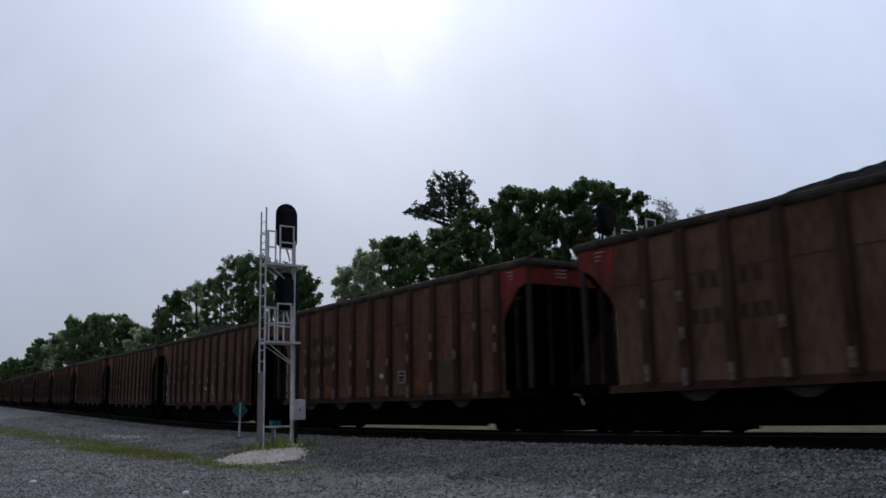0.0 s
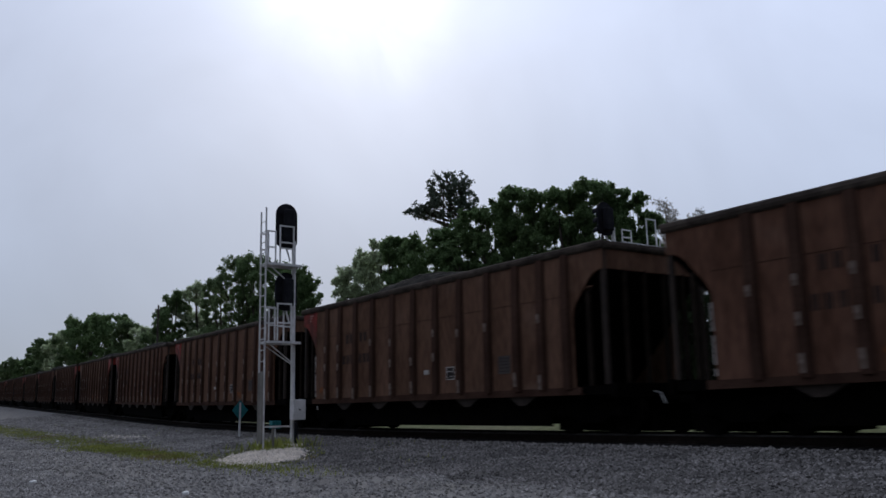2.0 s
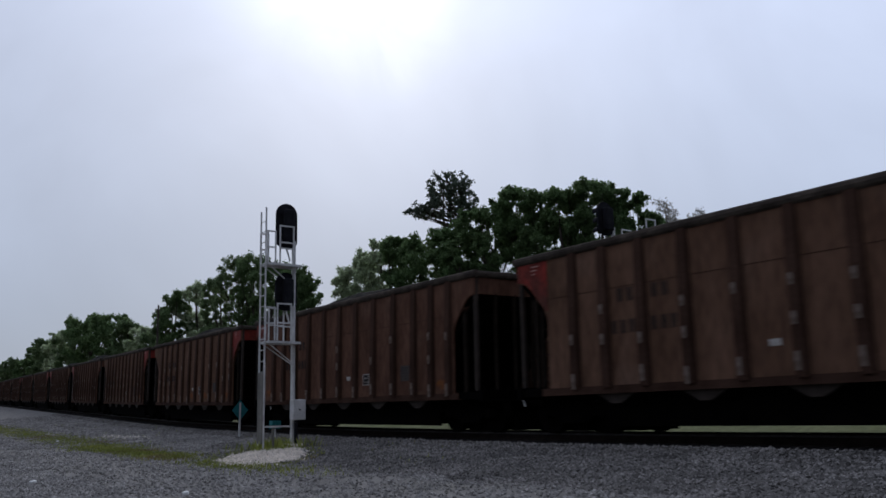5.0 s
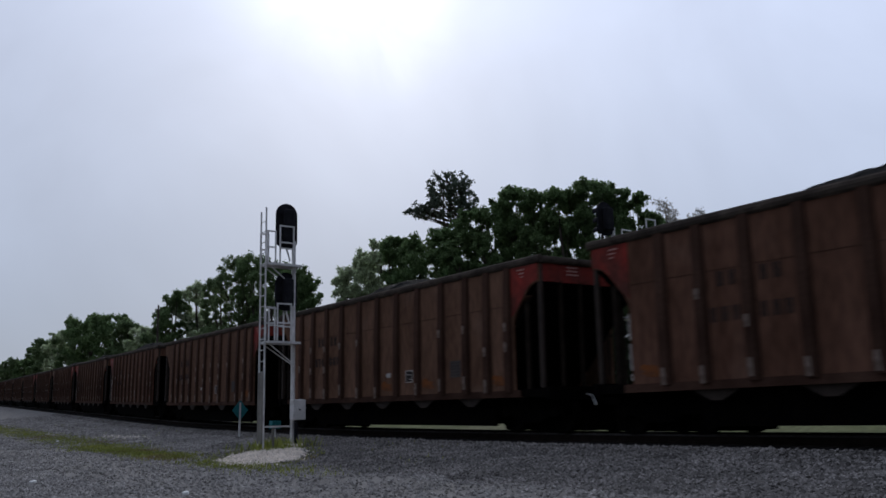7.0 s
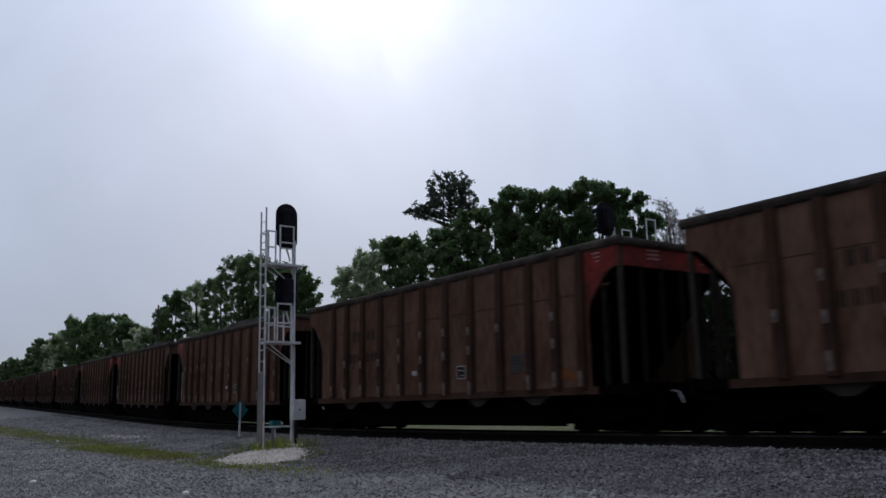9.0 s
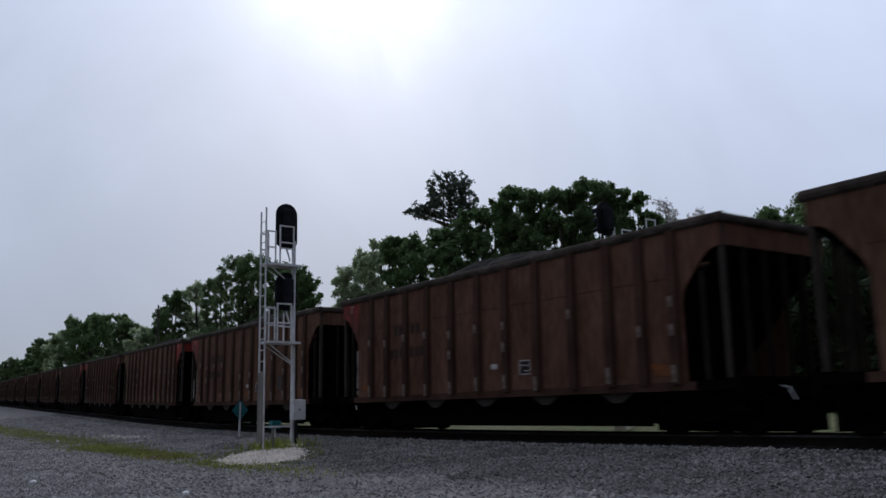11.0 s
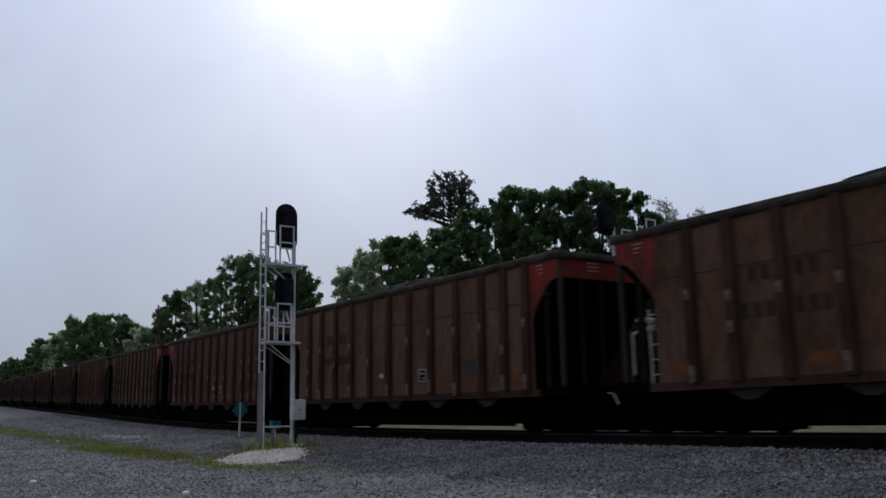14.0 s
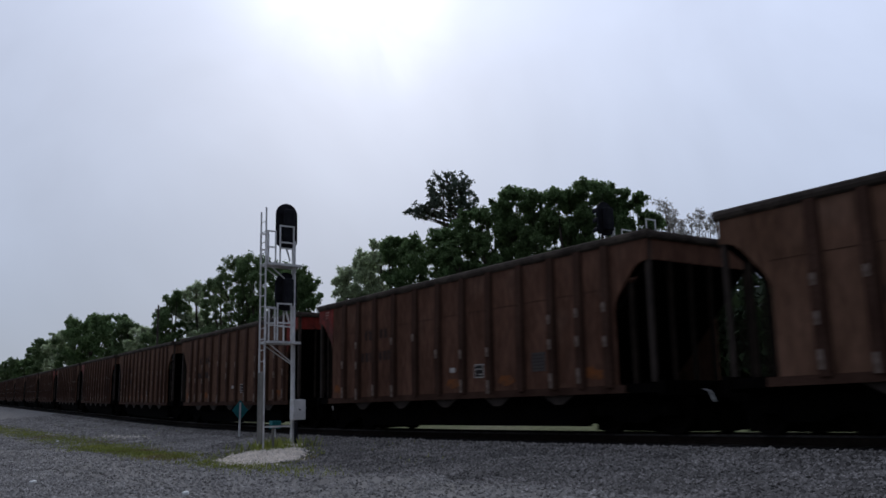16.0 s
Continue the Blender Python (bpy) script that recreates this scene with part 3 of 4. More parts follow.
        for y in (-1.5, 1.5):
            put("corner_post", cached("corner_post", mk_corner_post, M_CHUTE), car, "", turn @ T((7.2, y, 0)))
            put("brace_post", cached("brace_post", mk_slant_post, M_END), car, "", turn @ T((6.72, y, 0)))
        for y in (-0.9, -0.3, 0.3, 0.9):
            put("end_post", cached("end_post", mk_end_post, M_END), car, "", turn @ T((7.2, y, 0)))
        put("end_platform", cached("end_platform", mk_platform, M_SHADED_GRIME), car, "", turn)
        put("end_sill", cached("end_sill", mk_end_sill, M_SHADED_GRIME), car, "", turn)
        put("coupler", cached("coupler", mk_coupler, M_SHADED_STEEL), car, "", turn @ T((7.3, 0, 0)))
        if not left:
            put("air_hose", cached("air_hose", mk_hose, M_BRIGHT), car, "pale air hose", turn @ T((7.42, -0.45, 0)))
        truck = put("truck", cached("bolster", mk_bolster, M_SHADED_GRIME), car, "", turn @ T((TRUCK, 0, 0)))
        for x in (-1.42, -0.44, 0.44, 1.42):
            put("brake_beam", cached("brake_beam", mk_brake_beam, M_SHADED_GRIME), truck, "", T((x, 0, 0)))
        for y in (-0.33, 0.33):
            put("brake_rod", cached("brake_rod", mk_brake_rod, M_SHADED_GRIME), truck, "", T((0, y, 0)))
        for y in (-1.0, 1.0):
            put("sideframe", cached("sideframe", mk_sideframe, M_SHADED_GRIME, 0.015), truck, "", T((0, y, 0)))
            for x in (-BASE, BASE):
                put("bearing", cached("bearing", mk_bearing, M_SHADED_STEEL), truck, "", T((x, y, 0)))
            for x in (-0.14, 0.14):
                put("spring", cached("spring", mk_spring, M_SHADED_STEEL), truck, "", T((x, y, 0)))
    put("cut_lever", cached("cut_lever", mk_lever, M_BRIGHT), car, "bright steel lever", T((-6.93, -0.72, 0)))
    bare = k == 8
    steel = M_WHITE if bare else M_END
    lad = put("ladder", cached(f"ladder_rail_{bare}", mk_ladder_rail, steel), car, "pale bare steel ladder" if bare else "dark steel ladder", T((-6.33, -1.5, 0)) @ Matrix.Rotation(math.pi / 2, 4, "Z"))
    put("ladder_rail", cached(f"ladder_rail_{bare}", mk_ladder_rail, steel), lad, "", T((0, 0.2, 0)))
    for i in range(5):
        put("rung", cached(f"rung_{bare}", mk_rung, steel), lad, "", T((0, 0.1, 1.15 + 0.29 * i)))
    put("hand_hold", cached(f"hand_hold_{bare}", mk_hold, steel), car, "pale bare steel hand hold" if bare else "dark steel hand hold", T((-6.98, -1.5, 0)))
    if k in PALE_EDGE:
        put("edge_bar", cached("edge_bar", mk_edge_bar, M_WHITE), car, "pale bare steel edge bar", T((-CUT - 0.03, -1.56, 0)))
    put("floor_sheet", cached("floor_sheet", mk_floor, M_SHADED_GRIME), car)
    put("centre_sill", cached("centre_sill", mk_centre_sill, M_SHADED_GRIME), car)
    put("gate_frame", cached("gate_frame", mk_ring, M_SHADED_GRIME), car)
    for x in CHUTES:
        put("hopper_chute", cached("hopper_chute", mk_chute, M_SHADED_GRIME), car, "", T((x, 0, 0)))
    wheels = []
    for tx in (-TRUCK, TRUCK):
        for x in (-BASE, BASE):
            wheels.append((put("wheel_set", cached("wheel_set", mk_wheel, M_SHADED_STEEL), car), Vector((tx + x, 0, WHEEL_R))))
    heap = HEAPS.get(k, 0.30)
    load = put("coal_load", cached(f"coal_load_{k % 4}_{heap}", mk_coal(k % 4, heap), M_COAL))
    tagged(load, "heaped load of black coal in a hopper car", "coal", "coal loads of the train")
    return car, load, wheels


# red ends as they pass: (left end, right end)
REDS = {0: (1, 0), 1: (0, 1), 2: (1, 0), 3: (1, 0), 4: (1, 0), 5: (0, 1), 6: (0, 1), 7: (1, 0), 8: (1, 0), 9: (0, 1), 10: (1, 0), 11: (0, 1)}
FIRST = -16.37 - SPEED * 14.5 + 9 * PITCH        # middle of car 0 at the start
# how high the coal stands in the fuller cars
HEAPS = {0: 0.76, 2: 0.78, 4: 0.72, 5: 0.66, 7: 0.80, 8: 0.72, 9: 0.62}
PALE_EDGE = (1, 2, 4, 7)
TRAIN = []
for k in range(-1, 28):
    rl, rr = REDS.get(k, (k % 9 == 4, k % 7 == 1))
    TRAIN.append((FIRST - PITCH * k, *coal_car(k, bool(rl), bool(rr), k % 3 == 1)))


# ---- signal masts ----
def signal_mast(base, head_y, ladder_y, frames, heights, label, guard=True, ladder_top=6.75):
    """A mast with two heads, two platforms with hand rails, and a ladder. x runs along the track, y across it."""
    sig = empty("signal_mast", T(base))
    tagged(sig, label, "railway signal", "signals beside the track")
    pole_top, plats, heads = heights
    bm = bmesh.new()
    tube(bm, (0, 0, 0.05), (0, 0, pole_top), 0.064, 0.060, 14)
    part("pole", bm, M_GALV, sig, smooth=False)
    bm = bmesh.new()
    box(bm, -0.22, 0.22, -0.22, 0.22, -0.25, 0.10)
    part("foundation", bm, M_PALE, sig, "pale concrete foundation", 0.02)
    lad = empty("ladder")
    lad.parent = sig
    lo = 2.05 if guard else 0.2
    for x in (-0.165, 0.165):
        bm = bmesh.new()
        box(bm, x - 0.012, x + 0.012, ladder_y - 0.022, ladder_y + 0.022, 0.0, ladder_top - 0.12 + (0.08 if x > 0 else 0))
        part("ladder_rail", bm, M_GALV, lad)
    z = lo if guard else 0.4
    while z < ladder_top - 0.2:
        bm = bmesh.new()
        tube(bm, (-0.155, ladder_y, z), (0.155, ladder_y, z), 0.013, n=6)
        part("rung", bm, M_GALV, lad)
        z += 0.305
    if guard:
        bm = bmesh.new()
        box(bm, -0.16, 0.16, ladder_y - 0.045, ladder_y - 0.02, 0.12, lo)
        part("climbing_guard", bm, M_WOODGREY, lad, "weathered grey climbing guard plate", 0.006)
        bm = bmesh.new()
        box(bm, -0.02, 0.02, ladder_y + 0.03, -0.07, 0.55, 0.60)
        part("stay", bm, M_GALV, sig)
        bm = bmesh.new()
        box(bm, -0.03, 0.03, ladder_y + 0.33, ladder_y + 0.39, 0.0, 0.55)
        part("stub_post", bm, M_WOODGREY, sig, "weathered stub post")
    for z in plats:
        deck = part("platform", _deck(ladder_y, z), M_GALV, sig, "grey steel grating platform", 0.0)
        for x in (-0.19, 0.19):
            bm = bmesh.new()
            tube(bm, (x * 0.3, 0, z - 0.62), (x, ladder_y + 0.1, z - 0.05), 0.017, n=6)
            part("brace", bm, M_GALV, deck)
    for i, (x, ya, yb, z0, z1, mids) in enumerate(frames):
        bm = bmesh.new()
        for y in (ya, yb):
            box(bm, x - 0.016, x + 0.016, y - 0.019, y + 0.019, z0, z1)
        for zz in (z1 - 0.02, *mids):
            box(bm, x - 0.016, x + 0.016, ya + 0.019, yb - 0.019, zz - 0.02, zz + 0.018)
        part("hand_rail", bm, M_GALV, sig, "pale steel hand rail")
    for z0, z1 in heads:
        head = part("signal_head", _head_back(head_y, z0, z1), M_HEAD, sig, "black oval signal head with visors")
        n = 3
        for k in range(n):
            zc = z0 + (z1 - z0) * (0.22 + 0.28 * k)
            bm = bmesh.new()
            _visor(bm, head_y, zc)
            part("visor", bm, M_HEAD, head)
            bm = bmesh.new()
            tube(bm, (-0.13, head_y, zc), (-0.15, head_y, zc), 0.10, n=16)
            part("lens", bm, M_LENS, head, "dark unlit glass lens")
        bm = bmesh.new()
        box(bm, 0.03, 0.24, head_y - 0.15, head_y + 0.15, z0 + 0.12, z1 - 0.2)
        part("lamp_housing", bm, M_HEAD, head, "", 0.03)
        bm = bmesh.new()
        tube(bm, (0.0, head_y, z0 + 0.3), (0.0, 0, z0 + 0.3), 0.03, n=8)
        tube(bm, (0.0, head_y, z0 + 0.02), (0.0, head_y * 0.5, z0 - 0.35), 0.025, n=8)
        part("bracket", bm, M_GALV, sig)
    return sig


def _deck(ladder_y, z):
    bm = bmesh.new()
    y0, y1 = min(ladder_y + 0.02, 0.10), max(ladder_y - 0.02, 0.10)
    box(bm, -0.22, 0.285, y0, y1, z - 0.055, z + 0.01)
    return bm


def _head_back(y, z0, z1):
    bm = bmesh.new()
    r, pts = 0.335, []
    for i in range(13):
        a = math.pi * i / 12
        pts.append((y + r * math.cos(a), z1 - r + r * math.sin(a)))
    for i in range(9):
        a = math.pi + math.pi * i / 8
        pts.append((y + r * math.cos(a), z0 + r * 0.6 + r * 0.6 * math.sin(a)))
    prism(bm, pts, -0.02, 0.03, "x")
    return bm


def _visor(bm, y, zc):
    n, r = 10, 0.14
    ra, rb, rc, rd = [], [], [], []
    for i in range(n + 1):
        a = -0.35 + (math.pi + 0.7) * i / n
        c, s = math.cos(a), math.sin(a)
        ra.append(bm.verts.new((-0.02, y + r * c, zc + r * s))), rb.append(bm.verts.new((-0.36, y + r * c, zc + r * s - 0.03)))
        rc.append(bm.verts.new((-0.02, y + (r - 0.01) * c, zc + (r - 0.01) * s))), rd.append(bm.verts.new((-0.36, y + (r - 0.01) * c, zc + (r - 0.01) * s - 0.03)))
    for i in range(n):
        bm.faces.new((ra[i], ra[i + 1], rb[i + 1], rb[i])), bm.faces.new((rc[i], rd[i], rd[i + 1], rc[i + 1]))
        bm.faces.new((rb[i], rb[i + 1], rd[i + 1], rd[i]))
    bm.faces.new((ra[0], rb[0], rd[0], rc[0])), bm.faces.new((ra[n], rc[n], rd[n], rb[n]))


MAST = Vector((-22.58, 11.44, EYE.z - 0.65))
near_signal = signal_mast(MAST, -0.24, -0.95,
                          ((0.265, -0.56, -0.14, 5.12, 6.22, (5.72, 5.55)), (0.265, -0.94, -0.70, 5.12, 6.03, (5.55,)), (-0.205, -0.94, -0.70, 5.12, 6.03, (5.55,)),
                           (0.265, -0.62, -0.20, 2.92, 3.98, (3.42, 3.32)), (0.265, -0.98, -0.70, 2.92, 3.86, (3.4,)), (-0.205, -0.66, -0.2, 2.92, 3.9, (3.4,))),
                          (5.85, (5.10, 2.90), ((5.60, 6.93), (3.80, 4.90))),
                          "galvanised signal mast with two black heads, ladder and platforms")
bm = bmesh.new()
box(bm, -0.12, 0.12, -0.19, 0.19, 0.74, 1.30)
case = part("equipment_case", bm, M_GALV, near_signal, "pale grey equipment case on the pole", 0.015, m=T((0.2, 0.06, 0)))
bm = bmesh.new()
tube(bm, (0.14, 0.04, -0.05), (0.14, 0.04, 0.75), 0.055, n=10)
part("conduit", bm, M_HEAD, near_signal, "dark cable conduit below the case")
bm = bmesh.new()
box(bm, 0.12, 0.135, -0.03, 0.03, 1.0, 1.04)
part("latch", bm, M_HEAD, case)

far_base = Vector((-17.4, 19.3, 0))
far_base.z = ground_z(far_base.x, far_base.y - line_y(far_base.x)) + 0.02
lift = EYE.z - far_base.z
signal_mast(far_base, -0.32, 1.9, ((-0.2, 0.62, 1.02, lift + 5.0, lift + 5.55, (lift + 5.3,)), (0.2, 1.28, 1.70, lift + 5.0, lift + 5.88, ())),
            (lift + 5.5, (lift + 5.02, lift + 2.8), ((lift + 5.2, lift + 6.22), (lift + 3.4, lift + 4.6))), "galvanised signal mast beyond the train, with black heads", False, lift + 5.2)


# ---- signs and small things beside the track ----
def track_sign():
    s, y = -30.3, 13.24
    z = ground_z(s, y - line_y(s))
    sign = empty("track_sign", T((s, y, z - 0.02)))
    tagged(sign, "teal diamond-shaped track sign on a thin steel post", "sign")
    bm = bmesh.new()
    box(bm, -0.025, 0.025, -0.03, 0.03, -0.1, 1.25)
    part("post", bm, M_GALV, sign, m=Matrix.Rotation(0.02, 4, "Y"))
    bm = bmesh.new()
    prism(bm, ((0, 0.62), (0.31, 0.98), (0, 1.34), (-0.31, 0.98)), 0.03, 0.036, "x")
    part("sign_plate", bm, M_TEAL, sign, "teal painted diamond plate")


def marker_box():
    s, y = -27.0, 13.05
    z = ground_z(s, y - line_y(s))
    ob = empty("trackside_box", T((s, y, z)))
    tagged(ob, "small teal trackside junction box on a short post", "junction box")
    bm = bmesh.new()
    box(bm, -0.12, 0.12, -0.16, 0.16, 0.32, 0.58)
    part("case", bm, M_TEAL, ob, "teal painted case", 0.012)
    bm = bmesh.new()
    tube(bm, (0, 0, -0.1), (0, 0, 0.33), 0.03)
    part("post", bm, M_GALV, ob)


def utility_pole():
    x, y = -84.2, 28.2
    z = ground_z(x, y - line_y(x))
    ob = empty("utility_pole", T((x, y, z)))
    tagged(ob, "thin dark wooden utility pole among the trees", "utility pole")
    bm = bmesh.new()
    tube(bm, (0, 0, -0.3), (0, 0, 9.8), 0.12, 0.08, 10)
    part("pole", bm, M_BARK, ob)
    bm = bmesh.new()
    box(bm, -0.05, 0.05, -0.3, 0.3, 9.3, 9.4)
    part("crossarm", bm, M_BARK, ob)


track_sign(), marker_box(), utility_pole()


def litter(x, y, sx, sy, label):
    d = y - line_y(x)
    bm = bmesh.new()
    rnd = random.Random(int(abs(x * 10)))
    ring = [(sx * rnd.uniform(0.8, 1.1) * math.cos(a), sy * rnd.uniform(0.8, 1.1) * math.sin(a)) for a in [2 * math.pi * i / 9 for i in range(9)]]
    prism(bm, ring, 0.0, 0.05, "z")
    ob = put("litter", mesh_of(bm, "litter", M_LITTER, 0.01), None, label, T((x, y, ground_z(x, d) + 0.03)) @ Matrix.Rotation(0.2, 4, "X"))
    tagged(ob, label, "litter")


litter(-17.4, 3.70, 0.085, 0.07, "scrap of white litter lying on the gravel")
litter(-12.5, 4.68, 0.06, 0.05, "scrap of white litter lying on the gravel")
litter(-38.5, 9.0, 0.09, 0.07, "scrap of white litter beside the grass strip")


# ---- trees ----
def leaves(rng, centres, radii, count, size, flat=0.0):
    """Small bent leaves scattered through clumps: one array of corners and one of faces."""
    centres, radii = np.asarray(centres, float), np.asarray(radii, float)
    pick = rng.choice(len(centres), count, p=radii ** 2 / (radii ** 2).sum())
    v = rng.normal(size=(count, 3))
    v /= np.linalg.norm(v, axis=1)[:, None]
    v[:, 2] *= 1 - flat
    pos = centres[pick] + v * (radii[pick] * np.minimum(np.abs(rng.normal(0, 0.62, count)) + 0.2, 1.3))[:, None]
    a = rng.normal(size=(count, 3)); a /= np.linalg.norm(a, axis=1)[:, None]
    b = np.cross(a, rng.normal(size=(count, 3))); b /= np.linalg.norm(b, axis=1)[:, None]
    sz = size * rng.uniform(0.6, 1.4, count)[:, None]
    c = np.cross(a, b) * sz * 0.18
    P = np.stack([pos - a * sz * 0.7, pos + b * sz * 0.38 + c, pos + a * sz * 0.7, pos - b * sz * 0.38 + c], 1).reshape(-1, 3)
    return P, np.arange(4 * count).reshape(-1, 4)


def tree(x, y, h, w, kind, seed, name="broadleaf_tree", label="", low=0.15, amount=1.0, leaf=0.24):
    rng = np.random.default_rng(seed)
    rnd = random.Random(seed)
    z = ground_z(x, y - line_y(x)) - 0.1
    ob = empty(name, T((x, y, z)))
    tagged(ob, label, "tree", "trees behind the track")
    bm = bmesh.new()
    p, r = Vector((0, 0, 0)), 0.016 * h + 0.06
    spine = [p.copy()]
    nseg = 7
    for i in range(nseg):
        q = p + Vector((rnd.uniform(-0.15, 0.15), rnd.uniform(-0.15, 0.15), 0.92 * h / nseg))
        tube(bm, p, q, r * (1 - 0.9 * i / nseg), r * (1 - 0.9 * (i + 1) / nseg), 8)
        p = q
        spine.append(p.copy())
    centres, radii = [], []
    if kind == "pine":
        # a round open crown on a bare stem, and one cluster of low boughs to the side
        tufts = []
        for i in range(120):
            v = Vector((rnd.gauss(0, 1), rnd.gauss(0, 1), rnd.gauss(0, 1))).normalized() * rnd.uniform(0.12, 1.0) ** 0.42
            tufts.append(Vector((0.5 * w * v.x, 0.5 * w * v.y, h - 2.15 + 2.0 * v.z)))
        side = math.atan2(-0.80, -0.60)
        for i in range(22):
            v = Vector((rnd.gauss(0, 1), rnd.gauss(0, 1), rnd.gauss(0, 0.6))) * 0.42
            tufts.append(Vector((2.45 * math.cos(side), 2.45 * math.sin(side), h - 3.1)) + v)
        for c in tufts:
            reach = math.hypot(c.x, c.y)
            base = Vector((0, 0, min(c.z - 0.15, h - 0.6) - 0.35 * reach))
            tube(bm, base, c, 0.035, 0.012, 5)
            centres.append(c), radii.append(rnd.uniform(0.16, 0.28))
            centres.append(base.lerp(c, 0.8)), radii.append(rnd.uniform(0.14, 0.24))
    else:
        blobs = int(34 + w * 8)
        for i in range(blobs):
            f = low + (1 - low) * ((i + rnd.random()) / blobs) ** 0.9
            # crown outline: full from the middle up, with a rounded, broken top
            e = (f - low) / (1 - low)
            prof = min(1.0, 0.7 + 0.6 * e) * math.sqrt(max(0.03, 1 - max(0.0, (e - 0.66) / 0.36) ** 2.4))
            a, rr = rnd.uniform(0, 2 * math.pi), w * 0.5 * prof * math.sqrt(rnd.random()) * rnd.uniform(0.85, 1.12)
            br = (0.07 * w + 0.30) * rnd.uniform(0.6, 1.3)
            c = Vector((rr * math.cos(a), rr * math.sin(a), min(f * h, h - br * rnd.uniform(0.5, 1.2))))
            if i % 2 == 0:
                base = spine[max(1, min(nseg, int(0.75 * f * nseg)))]
                tube(bm, base, c, 0.010 * h * (1.05 - f) + 0.015, 0.012, 5)
            for k in range(6):
                o = Vector((rnd.gauss(0, 1), rnd.gauss(0, 1), rnd.gauss(0, 0.7))).normalized() * br * rnd.uniform(0.3, 1.1)
                centres.append(c + o), radii.append(br * rnd.uniform(0.30, 0.60))
    part("trunk", bm, M_BARK, ob)
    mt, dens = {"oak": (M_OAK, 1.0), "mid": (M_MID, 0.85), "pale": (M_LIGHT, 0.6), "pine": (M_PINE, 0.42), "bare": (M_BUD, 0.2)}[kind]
    area = math.pi * w * h * 0.9
    count = int(amount * dens * 5.0 * area / (leaf * leaf * 0.53))
    count = min(count, 23000)
    P, F = leaves(rng, centres, radii, count, leaf * (0.8 if kind == "pine" else 1.0))
    put("crown", raw("crown", P, F, mt), ob)
    return ob


OAK, MID, PALE = "dense dark green broadleaf tree behind the track", "green broadleaf tree in the wood behind the track", "pale green spring tree with thin foliage"
# the paler mid leaf on the farthest left trees colours in a slight haze
for i, (x, y, h, w, kind, lf) in enumerate((
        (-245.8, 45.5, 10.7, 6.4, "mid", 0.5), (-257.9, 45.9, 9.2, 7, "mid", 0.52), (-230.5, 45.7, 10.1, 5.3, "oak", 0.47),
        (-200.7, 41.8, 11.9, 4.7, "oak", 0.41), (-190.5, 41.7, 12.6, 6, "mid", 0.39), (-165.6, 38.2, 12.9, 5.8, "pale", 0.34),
        (-145.6, 36, 13.1, 6.1, "mid", 0.3), (-133.5, 35.1, 13.1, 6.5, "oak", 0.28), (-125, 35.6, 12.5, 6.2, "oak", 0.26),
        (-116.8, 35.3, 11, 4.3, "mid", 0.24), (-108.6, 34.7, 9.7, 4, "pale", 0.23), (-102.5, 33.9, 8.5, 3.1, "mid", 0.22),
        (-91.8, 31.4, 10.5, 2, "mid", 0.19), (-89.6, 31.6, 11.9, 3.4, "oak", 0.19), (-89.8, 34.1, 13, 4.4, "pale", 0.19),
        (-84.4, 34.1, 13.1, 3.3, "mid", 0.18), (-77.1, 33.4, 14.2, 4.6, "mid", 0.17), (-74.7, 33.8, 14.1, 3.6, "oak", 0.17),
        (-71.2, 34.2, 13, 4, "oak", 0.17), (-68.6, 34.9, 12.2, 3.4, "oak", 0.17), (-67.3, 35.4, 11.5, 2.2, "oak", 0.17),
        (-57, 33.2, 10.6, 2.5, "pale", 0.17), (-56.4, 34.3, 11.9, 3.4, "pale", 0.17), (-53.9, 34.5, 12.5, 3.5, "pale", 0.17),
        (-49.9, 33.2, 12.1, 2.7, "oak", 0.17), (-47.5, 33.3, 11.6, 3, "oak", 0.17), (-44.3, 32.7, 11.8, 3.8, "oak", 0.17),
        (-41.8, 32.6, 11.6, 3.5, "oak", 0.17), (-40.2, 33, 12.5, 2.9, "oak", 0.17), (-38.8, 33.1, 12.5, 2.5, "oak", 0.17),
        (-38, 34, 13.4, 2.8, "oak", 0.17), (-36.6, 34.1, 12.9, 2.2, "oak", 0.17), (-35, 34.3, 12.6, 2.5, "oak", 0.17),
        (-34.2, 35.1, 13.1, 2.2, "oak", 0.17), (-33.4, 35.8, 13.2, 3, "oak", 0.17), (-32.7, 36.5, 12.6, 2.2, "oak", 0.17),
        (-31.9, 37.2, 12.4, 2.3, "oak", 0.17), (-31.3, 37.7, 11.1, 1.6, "oak", 0.17), (-28.5, 45.9, 11.7, 3.8, "oak", 0.17),
        (-25.7, 45.2, 12, 4.9, "mid", 0.17), (-22.3, 43.6, 11.1, 6.8, "oak", 0.17), (-17.7, 42.5, 9.9, 6.8, "oak", 0.17),
        (-12.1, 40.2, 9.2, 8.2, "mid", 0.17))):
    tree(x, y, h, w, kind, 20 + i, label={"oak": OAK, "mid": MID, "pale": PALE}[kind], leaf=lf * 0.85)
tree(-47.7, 36.4, 17.1, 4.1, "pine", 7, "pine_tree", "tall pine with sparse dark needle clumps above the wood", leaf=0.20, amount=0.25)
for i, (x, y, h, w) in enumerate(((-37.0, 46.0, 14.0, 1.7), (-37.1, 47.1, 13.6, 1.5), (-37.2, 48.3, 13.1, 1.6), (-36.6, 48.9, 13.5, 2.0), (-35.9, 49.4, 13.0, 1.8))):
    tree(x, y, h, w, "bare", 80 + i, "budding_tree", "thin budding tree with bare grey twigs", leaf=0.10, low=0.4, amount=0.22)


